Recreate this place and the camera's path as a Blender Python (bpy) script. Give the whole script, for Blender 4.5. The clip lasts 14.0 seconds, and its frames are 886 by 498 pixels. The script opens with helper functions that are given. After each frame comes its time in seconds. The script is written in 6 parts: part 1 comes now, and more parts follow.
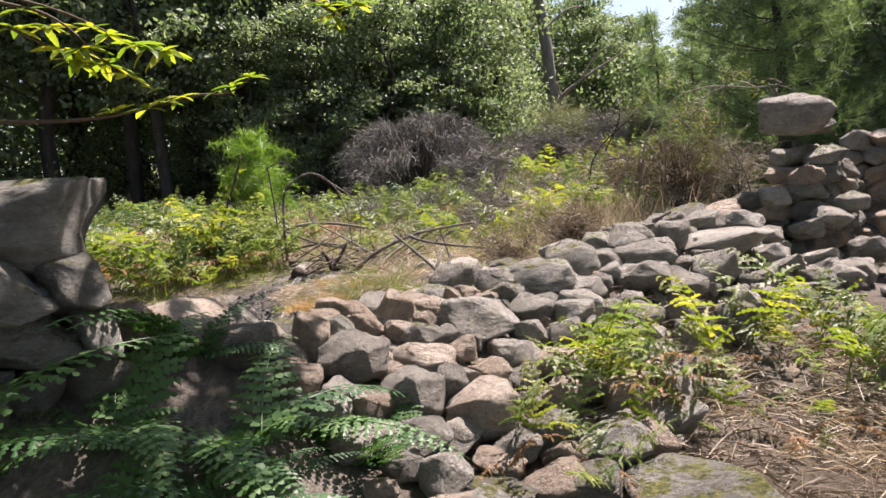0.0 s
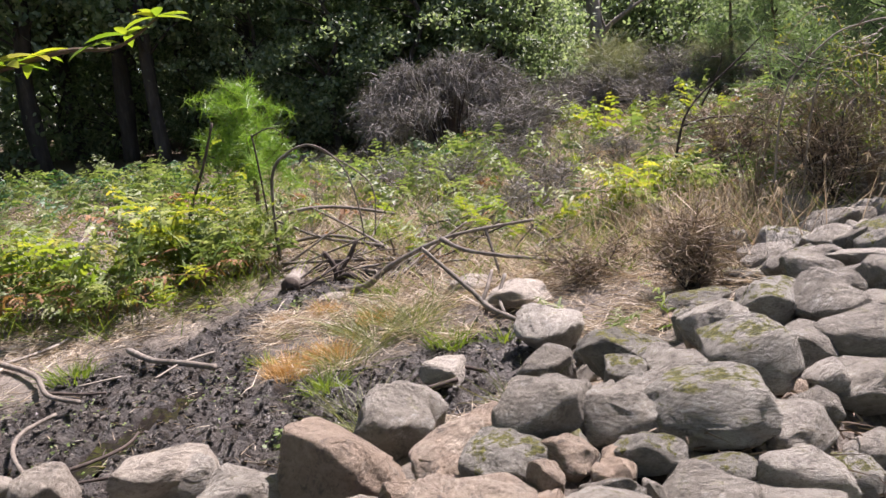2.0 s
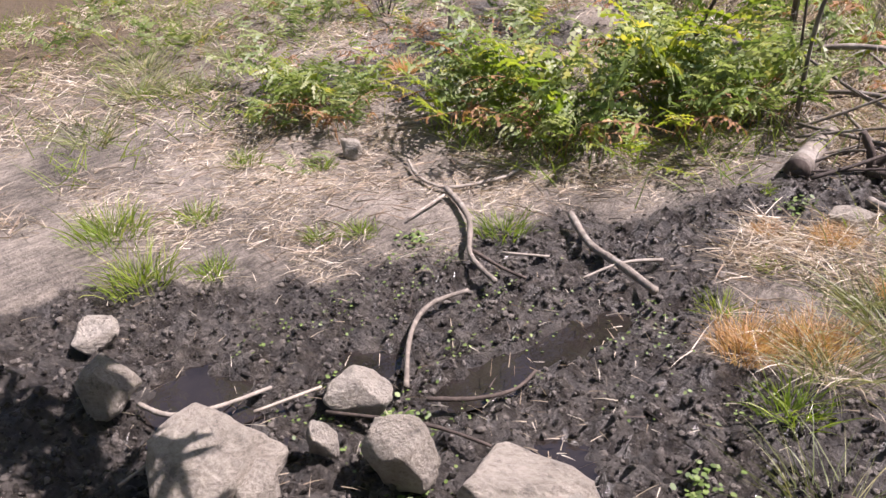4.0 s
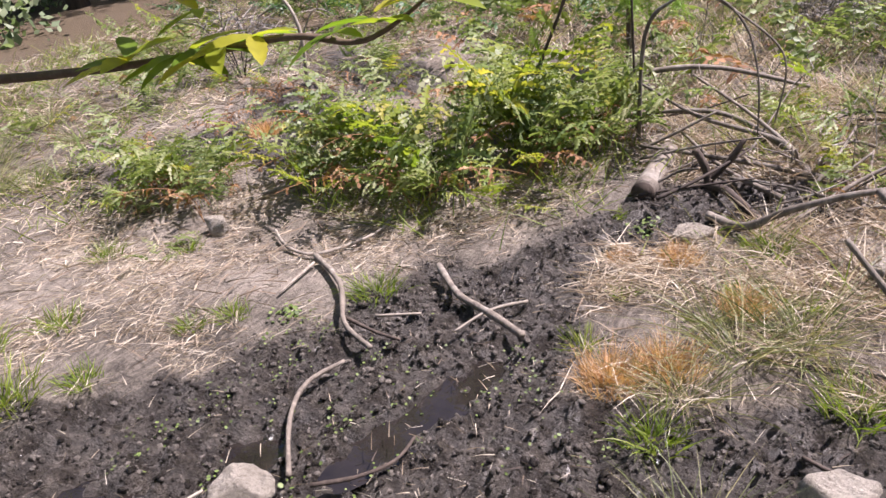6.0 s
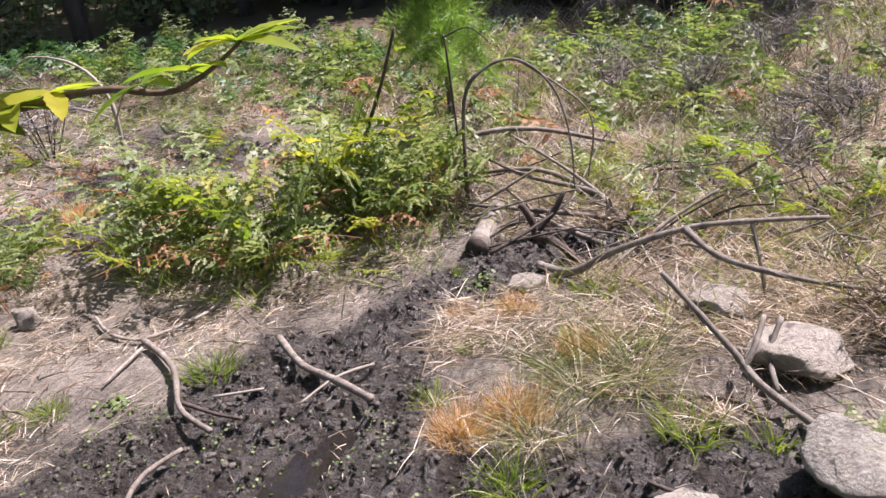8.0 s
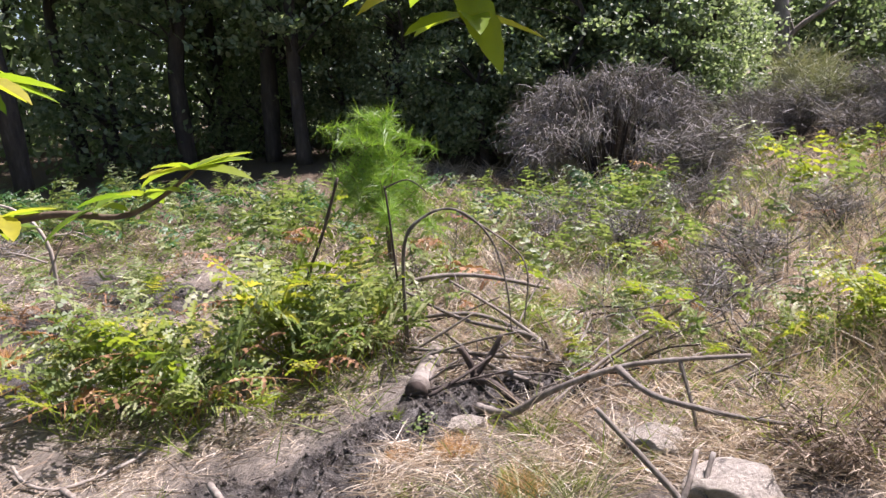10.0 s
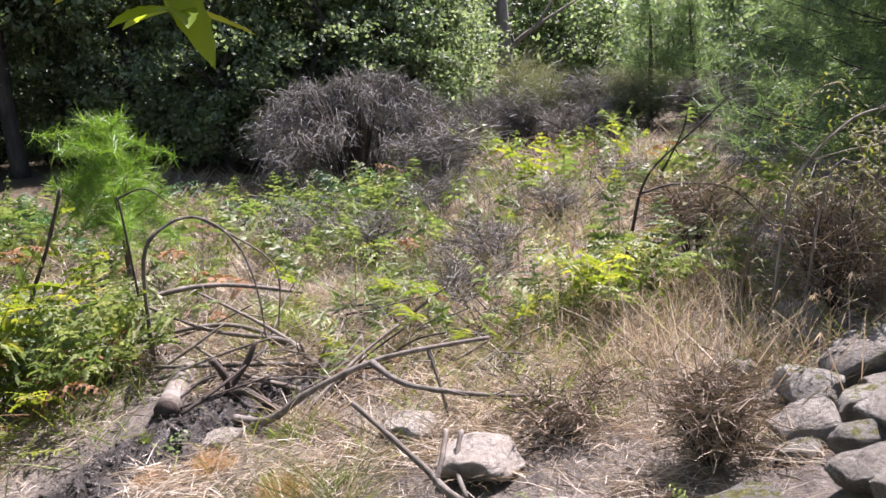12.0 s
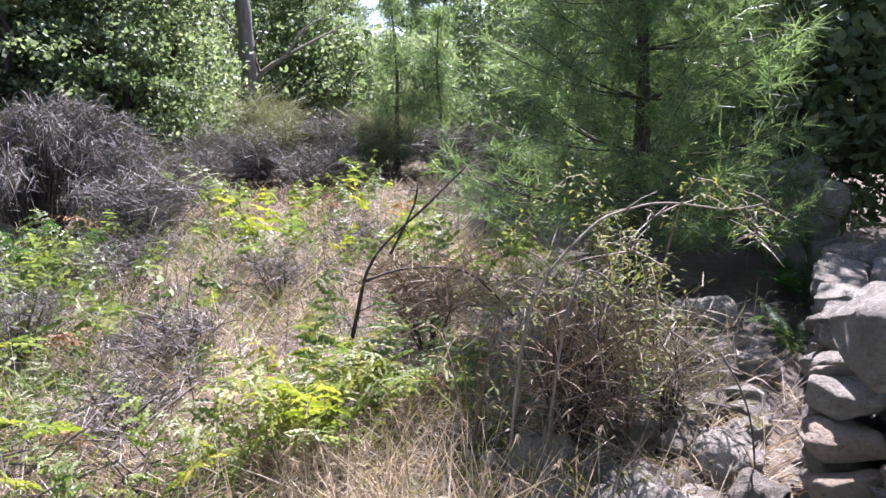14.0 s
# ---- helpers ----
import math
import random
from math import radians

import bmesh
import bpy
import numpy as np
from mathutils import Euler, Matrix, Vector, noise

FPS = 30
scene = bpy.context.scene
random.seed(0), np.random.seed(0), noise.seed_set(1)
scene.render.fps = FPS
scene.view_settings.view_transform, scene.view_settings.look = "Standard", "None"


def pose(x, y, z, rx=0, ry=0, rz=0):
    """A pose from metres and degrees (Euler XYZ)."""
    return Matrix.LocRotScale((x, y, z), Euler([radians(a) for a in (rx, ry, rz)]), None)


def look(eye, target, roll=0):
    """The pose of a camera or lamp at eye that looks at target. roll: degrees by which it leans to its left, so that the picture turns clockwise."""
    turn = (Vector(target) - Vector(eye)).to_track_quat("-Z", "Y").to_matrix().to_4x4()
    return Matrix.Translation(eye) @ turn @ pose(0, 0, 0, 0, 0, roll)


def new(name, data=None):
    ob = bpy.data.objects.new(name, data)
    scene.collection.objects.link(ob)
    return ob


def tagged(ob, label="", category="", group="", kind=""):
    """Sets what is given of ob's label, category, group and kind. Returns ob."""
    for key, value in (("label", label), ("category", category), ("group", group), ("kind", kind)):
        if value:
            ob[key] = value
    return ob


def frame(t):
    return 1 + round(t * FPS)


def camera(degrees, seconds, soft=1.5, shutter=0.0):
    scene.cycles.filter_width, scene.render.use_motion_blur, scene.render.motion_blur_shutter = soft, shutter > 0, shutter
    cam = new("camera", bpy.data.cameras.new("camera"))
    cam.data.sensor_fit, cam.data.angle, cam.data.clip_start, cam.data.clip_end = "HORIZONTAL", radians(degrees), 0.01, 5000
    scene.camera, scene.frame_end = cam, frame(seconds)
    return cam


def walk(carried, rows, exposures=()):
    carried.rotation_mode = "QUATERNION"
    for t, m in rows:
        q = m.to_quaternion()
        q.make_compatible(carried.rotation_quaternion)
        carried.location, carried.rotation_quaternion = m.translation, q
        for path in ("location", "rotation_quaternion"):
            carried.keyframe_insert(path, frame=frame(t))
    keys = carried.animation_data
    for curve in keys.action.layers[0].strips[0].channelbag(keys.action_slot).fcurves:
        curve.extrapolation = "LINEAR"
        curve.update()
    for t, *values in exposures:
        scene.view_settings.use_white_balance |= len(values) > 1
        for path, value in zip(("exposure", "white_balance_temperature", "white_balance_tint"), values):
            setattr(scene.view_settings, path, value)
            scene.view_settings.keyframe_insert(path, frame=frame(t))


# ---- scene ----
cam = camera(61.4, 14.0)
PATH = [
    (0, (0.07, -0.038, 1.487), (0.028, 1.948, 1.253), -5.6),
    (0.5, (0.104, 0.602, 1.509), (0.037, 2.586, 1.267), -4.2),
    (1, (-0.027, 1.186, 1.573), (-0.071, 3.161, 1.263), -4.3),
    (1.5, (-0.038, 1.624, 1.657), (-0.054, 3.598, 1.335), -7.7),
    (2, (-0.079, 2.213, 1.759), (-0.204, 4.169, 1.364), -6.3),
    (2.5, (-0.274, 2.722, 1.778), (-0.616, 4.619, 1.242), -1.5),
    (3, (-0.46, 3.061, 1.955), (-1.11, 4.842, 1.318), -1.5),
    (3.5, (-0.513, 3.35, 1.977), (-1.602, 4.817, 1.163), -1.8),
    (3.7, (-0.538, 3.491, 2.048), (-1.734, 4.801, 1.125), -2.6),
    (5.8, (-0.39, 3.699, 2.369), (-1.443, 5.093, 1.395), -6.9),
    (6, (-0.382, 3.715, 2.368), (-1.38, 5.188, 1.454), -7.2),
    (6.5, (-0.375, 3.71, 2.362), (-1.298, 5.274, 1.523), -6.5),
    (7, (-0.371, 3.72, 2.365), (-1.111, 5.366, 1.502), -5.6),
    (7.2, (-0.371, 3.728, 2.361), (-1.047, 5.401, 1.498), -5.2),
    (9.3, (-0.391, 3.683, 2.201), (-1.019, 5.467, 1.551), -5.9),
    (9.5, (-0.392, 3.677, 2.207), (-1.039, 5.457, 1.566), -5.6),
    (10, (-0.343, 3.616, 2.257), (-0.827, 5.515, 1.856), -4.3),
    (10.5, (-0.27, 3.564, 2.284), (-0.307, 5.545, 2.012), -4.2),
    (11, (-0.252, 3.538, 2.292), (-0.103, 5.514, 2.028), -3.9),
    (11.5, (-0.268, 3.54, 2.28), (-0.045, 5.504, 1.978), -3.7),
    (12, (-0.303, 3.56, 2.241), (-0.142, 5.507, 1.81), -3.9),
    (12.5, (-0.146, 3.63, 2.281), (0.352, 5.506, 1.8), -3.7),
    (13, (0.017, 3.979, 2.27), (0.782, 5.772, 1.822), -1.2),
    (13.5, (0.201, 4.409, 2.408), (0.984, 6.183, 1.92), -0.8),
    (14, (0.399, 4.745, 2.429), (1.172, 6.55, 2.049), -0.1),
]
walk(cam, [(t, look(eye, target, roll)) for t, eye, target, roll in PATH], [(0, 1.44, 6650, 24), (2.5, 1.44, 6430, 27), (6.5, 1.42, 6360, 29), (9.5, 1.56, 6300, 28), (12, 1.64, 6200, 28), (14, 1.95, 5850, 29)])

# ---- light ----
SUN_ELEVATION, SUN_BEARING = 58.0, 48.0   # degrees above the horizon, and to the right of +y
world = bpy.data.worlds.new("sky")
scene.world = world
world.use_nodes = True
wn = world.node_tree
sky = wn.nodes.new("ShaderNodeTexSky")
sky.sky_type, sky.sun_disc = "NISHITA", False
sky.sun_elevation, sky.sun_rotation = radians(SUN_ELEVATION), radians(SUN_BEARING)
sky.air_density, sky.dust_density = 1.0, 1.2
wn.links.new(sky.outputs[0], wn.nodes["Background"].inputs[0])
wn.nodes["Background"].inputs[1].default_value = 0.068
sun = new("sun", bpy.data.lights.new("sun", "SUN"))
sun.data.energy, sun.data.angle, sun.data.color = 5.0, radians(0.53), (1.0, 0.96, 0.90)
sb, se = radians(SUN_BEARING), radians(SUN_ELEVATION)
sun.matrix_world = look((0, 0, 30), (-30 * math.sin(sb) * math.cos(se), -30 * math.cos(sb) * math.cos(se), 30 - 30 * math.sin(se)))

# ---- materials ----


def base_material(name):
    m = bpy.data.materials.new(name)
    m.use_nodes = True
    return m, m.node_tree, m.node_tree.nodes["Principled BSDF"]


def ramp(nt, fac, stops):
    r = nt.nodes.new("ShaderNodeValToRGB")
    e = r.color_ramp.elements
    while len(e) < len(stops):
        e.new(0.5)
    for k, (p, c) in zip(e, stops):
        k.position, k.color = p, (*c, 1)
    nt.links.new(fac, r.inputs[0])
    return r.outputs[0]


def grain(nt, scale, detail=4.0, coords="Object", rough=0.6, stretch=None):
    tc = nt.nodes.new("ShaderNodeTexCoord")
    n = nt.nodes.new("ShaderNodeTexNoise")
    n.inputs["Scale"].default_value, n.inputs["Detail"].default_value, n.inputs["Roughness"].default_value = scale, detail, rough
    if stretch:
        mp = nt.nodes.new("ShaderNodeMapping")
        mp.inputs["Scale"].default_value = stretch
        nt.links.new(tc.outputs[coords], mp.inputs[0])
        nt.links.new(mp.outputs[0], n.inputs["Vector"])
    else:
        nt.links.new(tc.outputs[coords], n.inputs["Vector"])
    return n.outputs["Fac"]


def blend(nt, fac, a, b, mode="MIX"):
    m = nt.nodes.new("ShaderNodeMix")
    m.data_type, m.blend_type = "RGBA", mode
    for socket, v in ((m.inputs[0], fac), (m.inputs[6], a), (m.inputs[7], b)):
        if isinstance(v, (int, float)):
            socket.default_value = v
        elif isinstance(v, tuple):
            socket.default_value = (*v, 1)
        else:
            nt.links.new(v, socket)
    return m.outputs[2]


def calc(nt, op, a, b=0.0, clamp=False):
    m = nt.nodes.new("ShaderNodeMath")
    m.operation, m.use_clamp = op, clamp
    for socket, v in ((m.inputs[0], a), (m.inputs[1], b)):
        if isinstance(v, (int, float)):
            socket.default_value = v
        else:
            nt.links.new(v, socket)
    return m.outputs[0]


def relief(nt, bsdf, height, strength, distance):
    b = nt.nodes.new("ShaderNodeBump")
    b.inputs["Strength"].default_value, b.inputs["Distance"].default_value = strength, distance
    nt.links.new(height, b.inputs["Height"])
    nt.links.new(b.outputs[0], bsdf.inputs["Normal"])


def object_random(nt):
    return nt.nodes.new("ShaderNodeObjectInfo").outputs["Random"]


def island_random(nt):
    return nt.nodes.new("ShaderNodeNewGeometry").outputs["Random Per Island"]


def stone_material(name, tones, moss=0.2, lichen=0.5, rough=0.88):
    m, nt, b = base_material(name)
    big, fine = grain(nt, 2.2, 5, "Generated"), grain(nt, 16, 8, "Object", 0.8)
    tint = calc(nt, "ADD", calc(nt, "MULTIPLY", big, 0.75), calc(nt, "MULTIPLY", object_random(nt), 0.35))
    c = ramp(nt, tint, [(0.22, tones[0]), (0.5, tones[1]), (0.78, tones[2])])
    c = blend(nt, 0.75, c, ramp(nt, fine, [(0.32, (0.38, 0.36, 0.34)), (0.46, (0.85, 0.84, 0.82)), (0.56, (1.0, 1.0, 1.0)), (0.72, (1.3, 1.28, 1.25))]), "MULTIPLY")
    spots = ramp(nt, grain(nt, 3.2, 9, "Object", 0.78), [(0.60 - 0.1 * lichen, (0, 0, 0)), (0.70 - 0.1 * lichen, (1, 1, 1))])
    c = blend(nt, calc(nt, "MULTIPLY", spots, lichen), c, (0.56, 0.54, 0.49))
    dark = ramp(nt, grain(nt, 5, 5, "Generated", 0.65), [(0.30, (1, 1, 1)), (0.42, (0, 0, 0))])
    c = blend(nt, calc(nt, "MULTIPLY", dark, 0.75), c, (0.10, 0.09, 0.078))
    pits = ramp(nt, grain(nt, 9, 7, "Object", 0.8), [(0.36, (1, 1, 1)), (0.43, (0, 0, 0))])
    c = blend(nt, calc(nt, "MULTIPLY", pits, 0.6), c, (0.09, 0.08, 0.07))
    geo = nt.nodes.new("ShaderNodeNewGeometry")
    sep = nt.nodes.new("ShaderNodeSeparateXYZ")
    nt.links.new(geo.outputs["Normal"], sep.inputs[0])
    up = calc(nt, "ADD", calc(nt, "MULTIPLY", sep.outputs[2], 0.22), grain(nt, 4.5, 6, "Generated", 0.7))
    mossy = ramp(nt, up, [(0.86 - 0.32 * moss, (0, 0, 0)), (0.93 - 0.30 * moss, (1, 1, 1))])
    mosscol = ramp(nt, grain(nt, 18, 4, "Object"), [(0.35, (0.05, 0.055, 0.012)), (0.65, (0.2, 0.19, 0.04))])
    c = blend(nt, calc(nt, "MULTIPLY", mossy, min(1.0, moss * 2.2)), c, mosscol)
    nt.links.new(c, b.inputs["Base Color"])
    b.inputs["Roughness"].default_value = rough
    relief(nt, b, calc(nt, "ADD", fine, calc(nt, "MULTIPLY", grain(nt, 4, 3, "Object", 0.5), 1.2)), 1.0, 0.04)
    return m


def leaf_material(name, tones, through_light=0.4, rough=0.42, by_object=0.35, glow=(1.5, 1.55, 0.75)):
    m, nt, b = base_material(name)
    f = calc(nt, "ADD", calc(nt, "MULTIPLY", island_random(nt), 1.0 - by_object), calc(nt, "MULTIPLY", object_random(nt), by_object))
    c = ramp(nt, f, [(0.1 + 0.8 * k / (len(tones) - 1), t) for k, t in enumerate(tones)])
    c = blend(nt, 0.5, c, ramp(nt, grain(nt, 18, 3), [(0.3, (0.7, 0.7, 0.65)), (0.7, (1.2, 1.2, 1.1))]), "MULTIPLY")
    nt.links.new(c, b.inputs["Base Color"])
    b.inputs["Roughness"].default_value = rough
    t = nt.nodes.new("ShaderNodeBsdfTranslucent")
    nt.links.new(blend(nt, 1.0, c, glow, "MULTIPLY"), t.inputs[0])
    mix = nt.nodes.new("ShaderNodeMixShader")
    mix.inputs[0].default_value = through_light
    nt.links.new(b.outputs[0], mix.inputs[1])
    nt.links.new(t.outputs[0], mix.inputs[2])
    nt.links.new(mix.outputs[0], nt.nodes["Material Output"].inputs[0])
    return m


def bark_material(name, tones, scale=14, bump=0.012, pale=0.0):
    m, nt, b = base_material(name)
    g = grain(nt, scale, 6, "Object", 0.7, (1, 1, 0.22))
    c = ramp(nt, g, [(0.3, tones[0]), (0.55, tones[1]), (0.75, tones[2])])
    c = blend(nt, 0.5, c, ramp(nt, grain(nt, 2.0, 3), [(0.3, (0.65, 0.65, 0.65)), (0.7, (1.2, 1.2, 1.2))]), "MULTIPLY")
    c = blend(nt, 0.6, c, ramp(nt, object_random(nt), [(0.0, (0.7, 0.7, 0.7)), (1.0, (1.25, 1.22, 1.2))]), "MULTIPLY")
    if pale:
        c = blend(nt, calc(nt, "MULTIPLY", ramp(nt, grain(nt, 6, 5), [(0.55, (0, 0, 0)), (0.65, (1, 1, 1))]), pale), c, (0.42, 0.41, 0.37))
    nt.links.new(c, b.inputs["Base Color"])
    b.inputs["Roughness"].default_value = 0.85
    relief(nt, b, g, 0.8, bump)
    return m


def ground_material():
    m, nt, b = base_material("boggy_meadow_soil")
    at = nt.nodes.new("ShaderNodeAttribute")
    at.attribute_name = "wet"
    fo = nt.nodes.new("ShaderNodeAttribute")
    fo.attribute_name = "litter"
    mid, fine, clod = grain(nt, 1.3, 5), grain(nt, 60, 6, "Object", 0.75), grain(nt, 11, 6, "Object", 0.7)
    straw = grain(nt, 38, 5, "Object", 0.8, (1, 0.25, 1))
    dry = ramp(nt, calc(nt, "ADD", calc(nt, "MULTIPLY", mid, 0.5), calc(nt, "MULTIPLY", straw, 0.5)),
               [(0.36, (0.04, 0.034, 0.027)), (0.46, (0.12, 0.102, 0.083)), (0.56, (0.25, 0.216, 0.177)), (0.68, (0.42, 0.37, 0.31))])
    mud = ramp(nt, calc(nt, "ADD", calc(nt, "MULTIPLY", clod, 0.6), calc(nt, "MULTIPLY", fine, 0.4)),
               [(0.32, (0.012, 0.010, 0.0085)), (0.47, (0.036, 0.031, 0.027)), (0.58, (0.09, 0.079, 0.068)), (0.7, (0.21, 0.186, 0.16))])
    floor_col = ramp(nt, fine, [(0.3, (0.03, 0.022, 0.012)), (0.5, (0.085, 0.06, 0.032)), (0.72, (0.20, 0.14, 0.08))])
    edge = ramp(nt, calc(nt, "ADD", at.outputs["Fac"], calc(nt, "MULTIPLY", calc(nt, "SUBTRACT", clod, 0.5), 1.1)), [(0.38, (0, 0, 0)), (0.58, (1, 1, 1))])
    c = blend(nt, fo.outputs["Fac"], dry, floor_col)
    c = blend(nt, edge, c, mud)
    nt.links.new(c, b.inputs["Base Color"])
    r = ramp(nt, calc(nt, "MULTIPLY", edge, ramp(nt, grain(nt, 7, 5), [(0.35, (1, 1, 1)), (0.62, (0.35, 0.35, 0.35))])), [(0.0, (0.92, 0.92, 0.92)), (1.0, (0.1, 0.1, 0.1))])
    nt.links.new(r, b.inputs["Roughness"])
    relief(nt, b, calc(nt, "ADD", calc(nt, "MULTIPLY", fine, 0.5), clod), 1.0, 0.06)
    return m


def water_material():
    m, nt, b = base_material("still_bog_water")
    nt.links.new(ramp(nt, grain(nt, 5, 4), [(0.3, (0.010, 0.008, 0.007)), (0.7, (0.022, 0.018, 0.016))]), b.inputs["Base Color"])
    b.inputs["Roughness"].default_value = 0.03
    relief(nt, b, grain(nt, 9, 3), 0.12, 0.01)
    return m


STONE_PEACH = stone_material("warm_granite", [(0.25, 0.185, 0.135), (0.42, 0.33, 0.25), (0.55, 0.47, 0.38)], 0.08, 0.25)
STONE_PALE = stone_material("pale_granite", [(0.30, 0.262, 0.212), (0.45, 0.40, 0.335), (0.58, 0.53, 0.46)], 0.06, 0.1)
STONE_GREY = stone_material("grey_granite", [(0.17, 0.152, 0.125), (0.31, 0.283, 0.238), (0.49, 0.455, 0.395)], 0.2, 0.6)
STONE_MOSSY = stone_material("mossy_granite", [(0.13, 0.122, 0.10), (0.26, 0.245, 0.21), (0.44, 0.42, 0.37)], 0.55, 0.5)
GROUND = ground_material()


def mud_material():
    m, nt, b = base_material("wet_black_mud")
    fine = grain(nt, 55, 6, "Object", 0.75)
    c = ramp(nt, calc(nt, "ADD", calc(nt, "MULTIPLY", fine, 0.6), calc(nt, "MULTIPLY", island_random(nt), 0.4)), [(0.3, (0.014, 0.012, 0.0105)), (0.5, (0.042, 0.036, 0.031)), (0.72, (0.16, 0.14, 0.12))])
    nt.links.new(c, b.inputs["Base Color"])
    nt.links.new(ramp(nt, island_random(nt), [(0.2, (0.14, 0.14, 0.14)), (0.9, (0.45, 0.45, 0.45))]), b.inputs["Roughness"])
    relief(nt, b, fine, 1.0, 0.02)
    return m


MUD = mud_material()
WATER = water_material()
BRACKEN = leaf_material("green_bracken", [(0.09, 0.14, 0.04), (0.15, 0.20, 0.06), (0.22, 0.255, 0.105), (0.33, 0.34, 0.2)], 0.45, 0.5, 0.4, (1.35, 1.45, 0.85))
BRACKEN_LIME = leaf_material("yellowing_bracken", [(0.12, 0.18, 0.025), (0.2, 0.24, 0.035), (0.36, 0.32, 0.07)], 0.5, 0.5, 0.4)
# darker fern green: shade by the wall and wood put into the colour
BRACKEN_SHADED = leaf_material("shade_darkened_fern", [(0.03, 0.085, 0.03), (0.055, 0.13, 0.04), (0.095, 0.18, 0.055)], 0.35, 0.48, 0.7)
BRACKEN_DEAD = leaf_material("withered_bracken", [(0.13, 0.065, 0.033), (0.26, 0.135, 0.068), (0.38, 0.24, 0.135)], 0.25, 0.8, 0.4)
OAK_LEAF = leaf_material("oak_leaves", [(0.095, 0.14, 0.07), (0.15, 0.205, 0.11), (0.23, 0.285, 0.17), (0.33, 0.375, 0.26)], 0.45, 0.55, 0.2, (1.2, 1.3, 0.8))
CHESTNUT_LEAF = leaf_material("sunlit_chestnut_leaves", [(0.10, 0.17, 0.018), (0.16, 0.235, 0.022), (0.24, 0.29, 0.03), (0.34, 0.32, 0.035)], 0.52, 0.4, 0.0)
BUSH_LEAF = leaf_material("bramble_leaves", [(0.08, 0.12, 0.03), (0.14, 0.17, 0.04), (0.22, 0.2, 0.06)], 0.4, 0.7, 0.1)
NEEDLES = leaf_material("pine_needles", [(0.085, 0.142, 0.082), (0.135, 0.208, 0.118), (0.21, 0.29, 0.17)], 0.5, 0.45, 0.1)
NEEDLES_YOUNG = leaf_material("young_pine_needles", [(0.10, 0.20, 0.03), (0.15, 0.27, 0.04), (0.22, 0.34, 0.06)], 0.4, 0.45, 0.1)
BROOM = leaf_material("broom_twigs", [(0.12, 0.14, 0.075), (0.2, 0.22, 0.13), (0.3, 0.29, 0.2)], 0.15, 0.7, 0.3)
STRAW = leaf_material("dry_straw", [(0.19, 0.145, 0.10), (0.37, 0.30, 0.225), (0.53, 0.46, 0.37), (0.66, 0.61, 0.53)], 0.3, 0.6, 0.1, (1.25, 1.12, 0.9))
ORANGE = leaf_material("orange_dead_grass", [(0.34, 0.18, 0.085), (0.48, 0.29, 0.155), (0.58, 0.41, 0.26)], 0.3, 0.7, 0.1)
GRASS = leaf_material("green_grass", [(0.09, 0.15, 0.02), (0.16, 0.23, 0.03), (0.3, 0.33, 0.08)], 0.4, 0.45, 0.2)
RUSH = leaf_material("grey_green_rush", [(0.10, 0.13, 0.05), (0.18, 0.2, 0.09), (0.33, 0.3, 0.17)], 0.25, 0.5, 0.1)
PALE_TWIG = leaf_material("pale_dry_stems", [(0.17, 0.14, 0.11), (0.32, 0.28, 0.23), (0.5, 0.46, 0.4)], 0.08, 0.8, 0.1)
DEAD_TWIG = leaf_material("dead_broom_twigs", [(0.085, 0.077, 0.074), (0.17, 0.156, 0.15), (0.31, 0.29, 0.28)], 0.05, 0.8, 0.1)
BROWN_TWIG = leaf_material("brown_dead_stems", [(0.10, 0.07, 0.05), (0.21, 0.155, 0.115), (0.38, 0.31, 0.24)], 0.05, 0.8, 0.1)
CRESS = leaf_material("cress_leaves", [(0.07, 0.11, 0.03), (0.11, 0.17, 0.04), (0.2, 0.26, 0.09)], 0.3, 0.55, 0.1)
BARK_DARK = bark_material("oak_bark", [(0.025, 0.021, 0.017), (0.06, 0.05, 0.042), (0.12, 0.105, 0.09)], 10, 0.03)
BARK_GREY = bark_material("grey_oak_bark", [(0.13, 0.12, 0.108), (0.26, 0.245, 0.225), (0.38, 0.36, 0.335)], 9, 0.03, 0.3)
DEADWOOD = bark_material("weathered_dead_wood", [(0.07, 0.058, 0.047), (0.16, 0.137, 0.113), (0.29, 0.255, 0.215)], 24, 0.008, 0.25)
DARKWOOD = bark_material("wet_dark_wood", [(0.025, 0.018, 0.014), (0.06, 0.044, 0.035), (0.11, 0.085, 0.07)], 24, 0.008)
PALEWOOD = bark_material("bleached_wood", [(0.16, 0.137, 0.112), (0.29, 0.255, 0.213), (0.44, 0.395, 0.34)], 20, 0.006)
BARK_YOUNG = bark_material("young_bark", [(0.07, 0.045, 0.03), (0.13, 0.09, 0.06), (0.2, 0.15, 0.1)], 30, 0.004)

# ---- shape helpers ----


def smooth_step(a, b, x):
    u = min(1.0, max(0.0, (x - a) / (b - a)))
    return u * u * (3 - 2 * u)


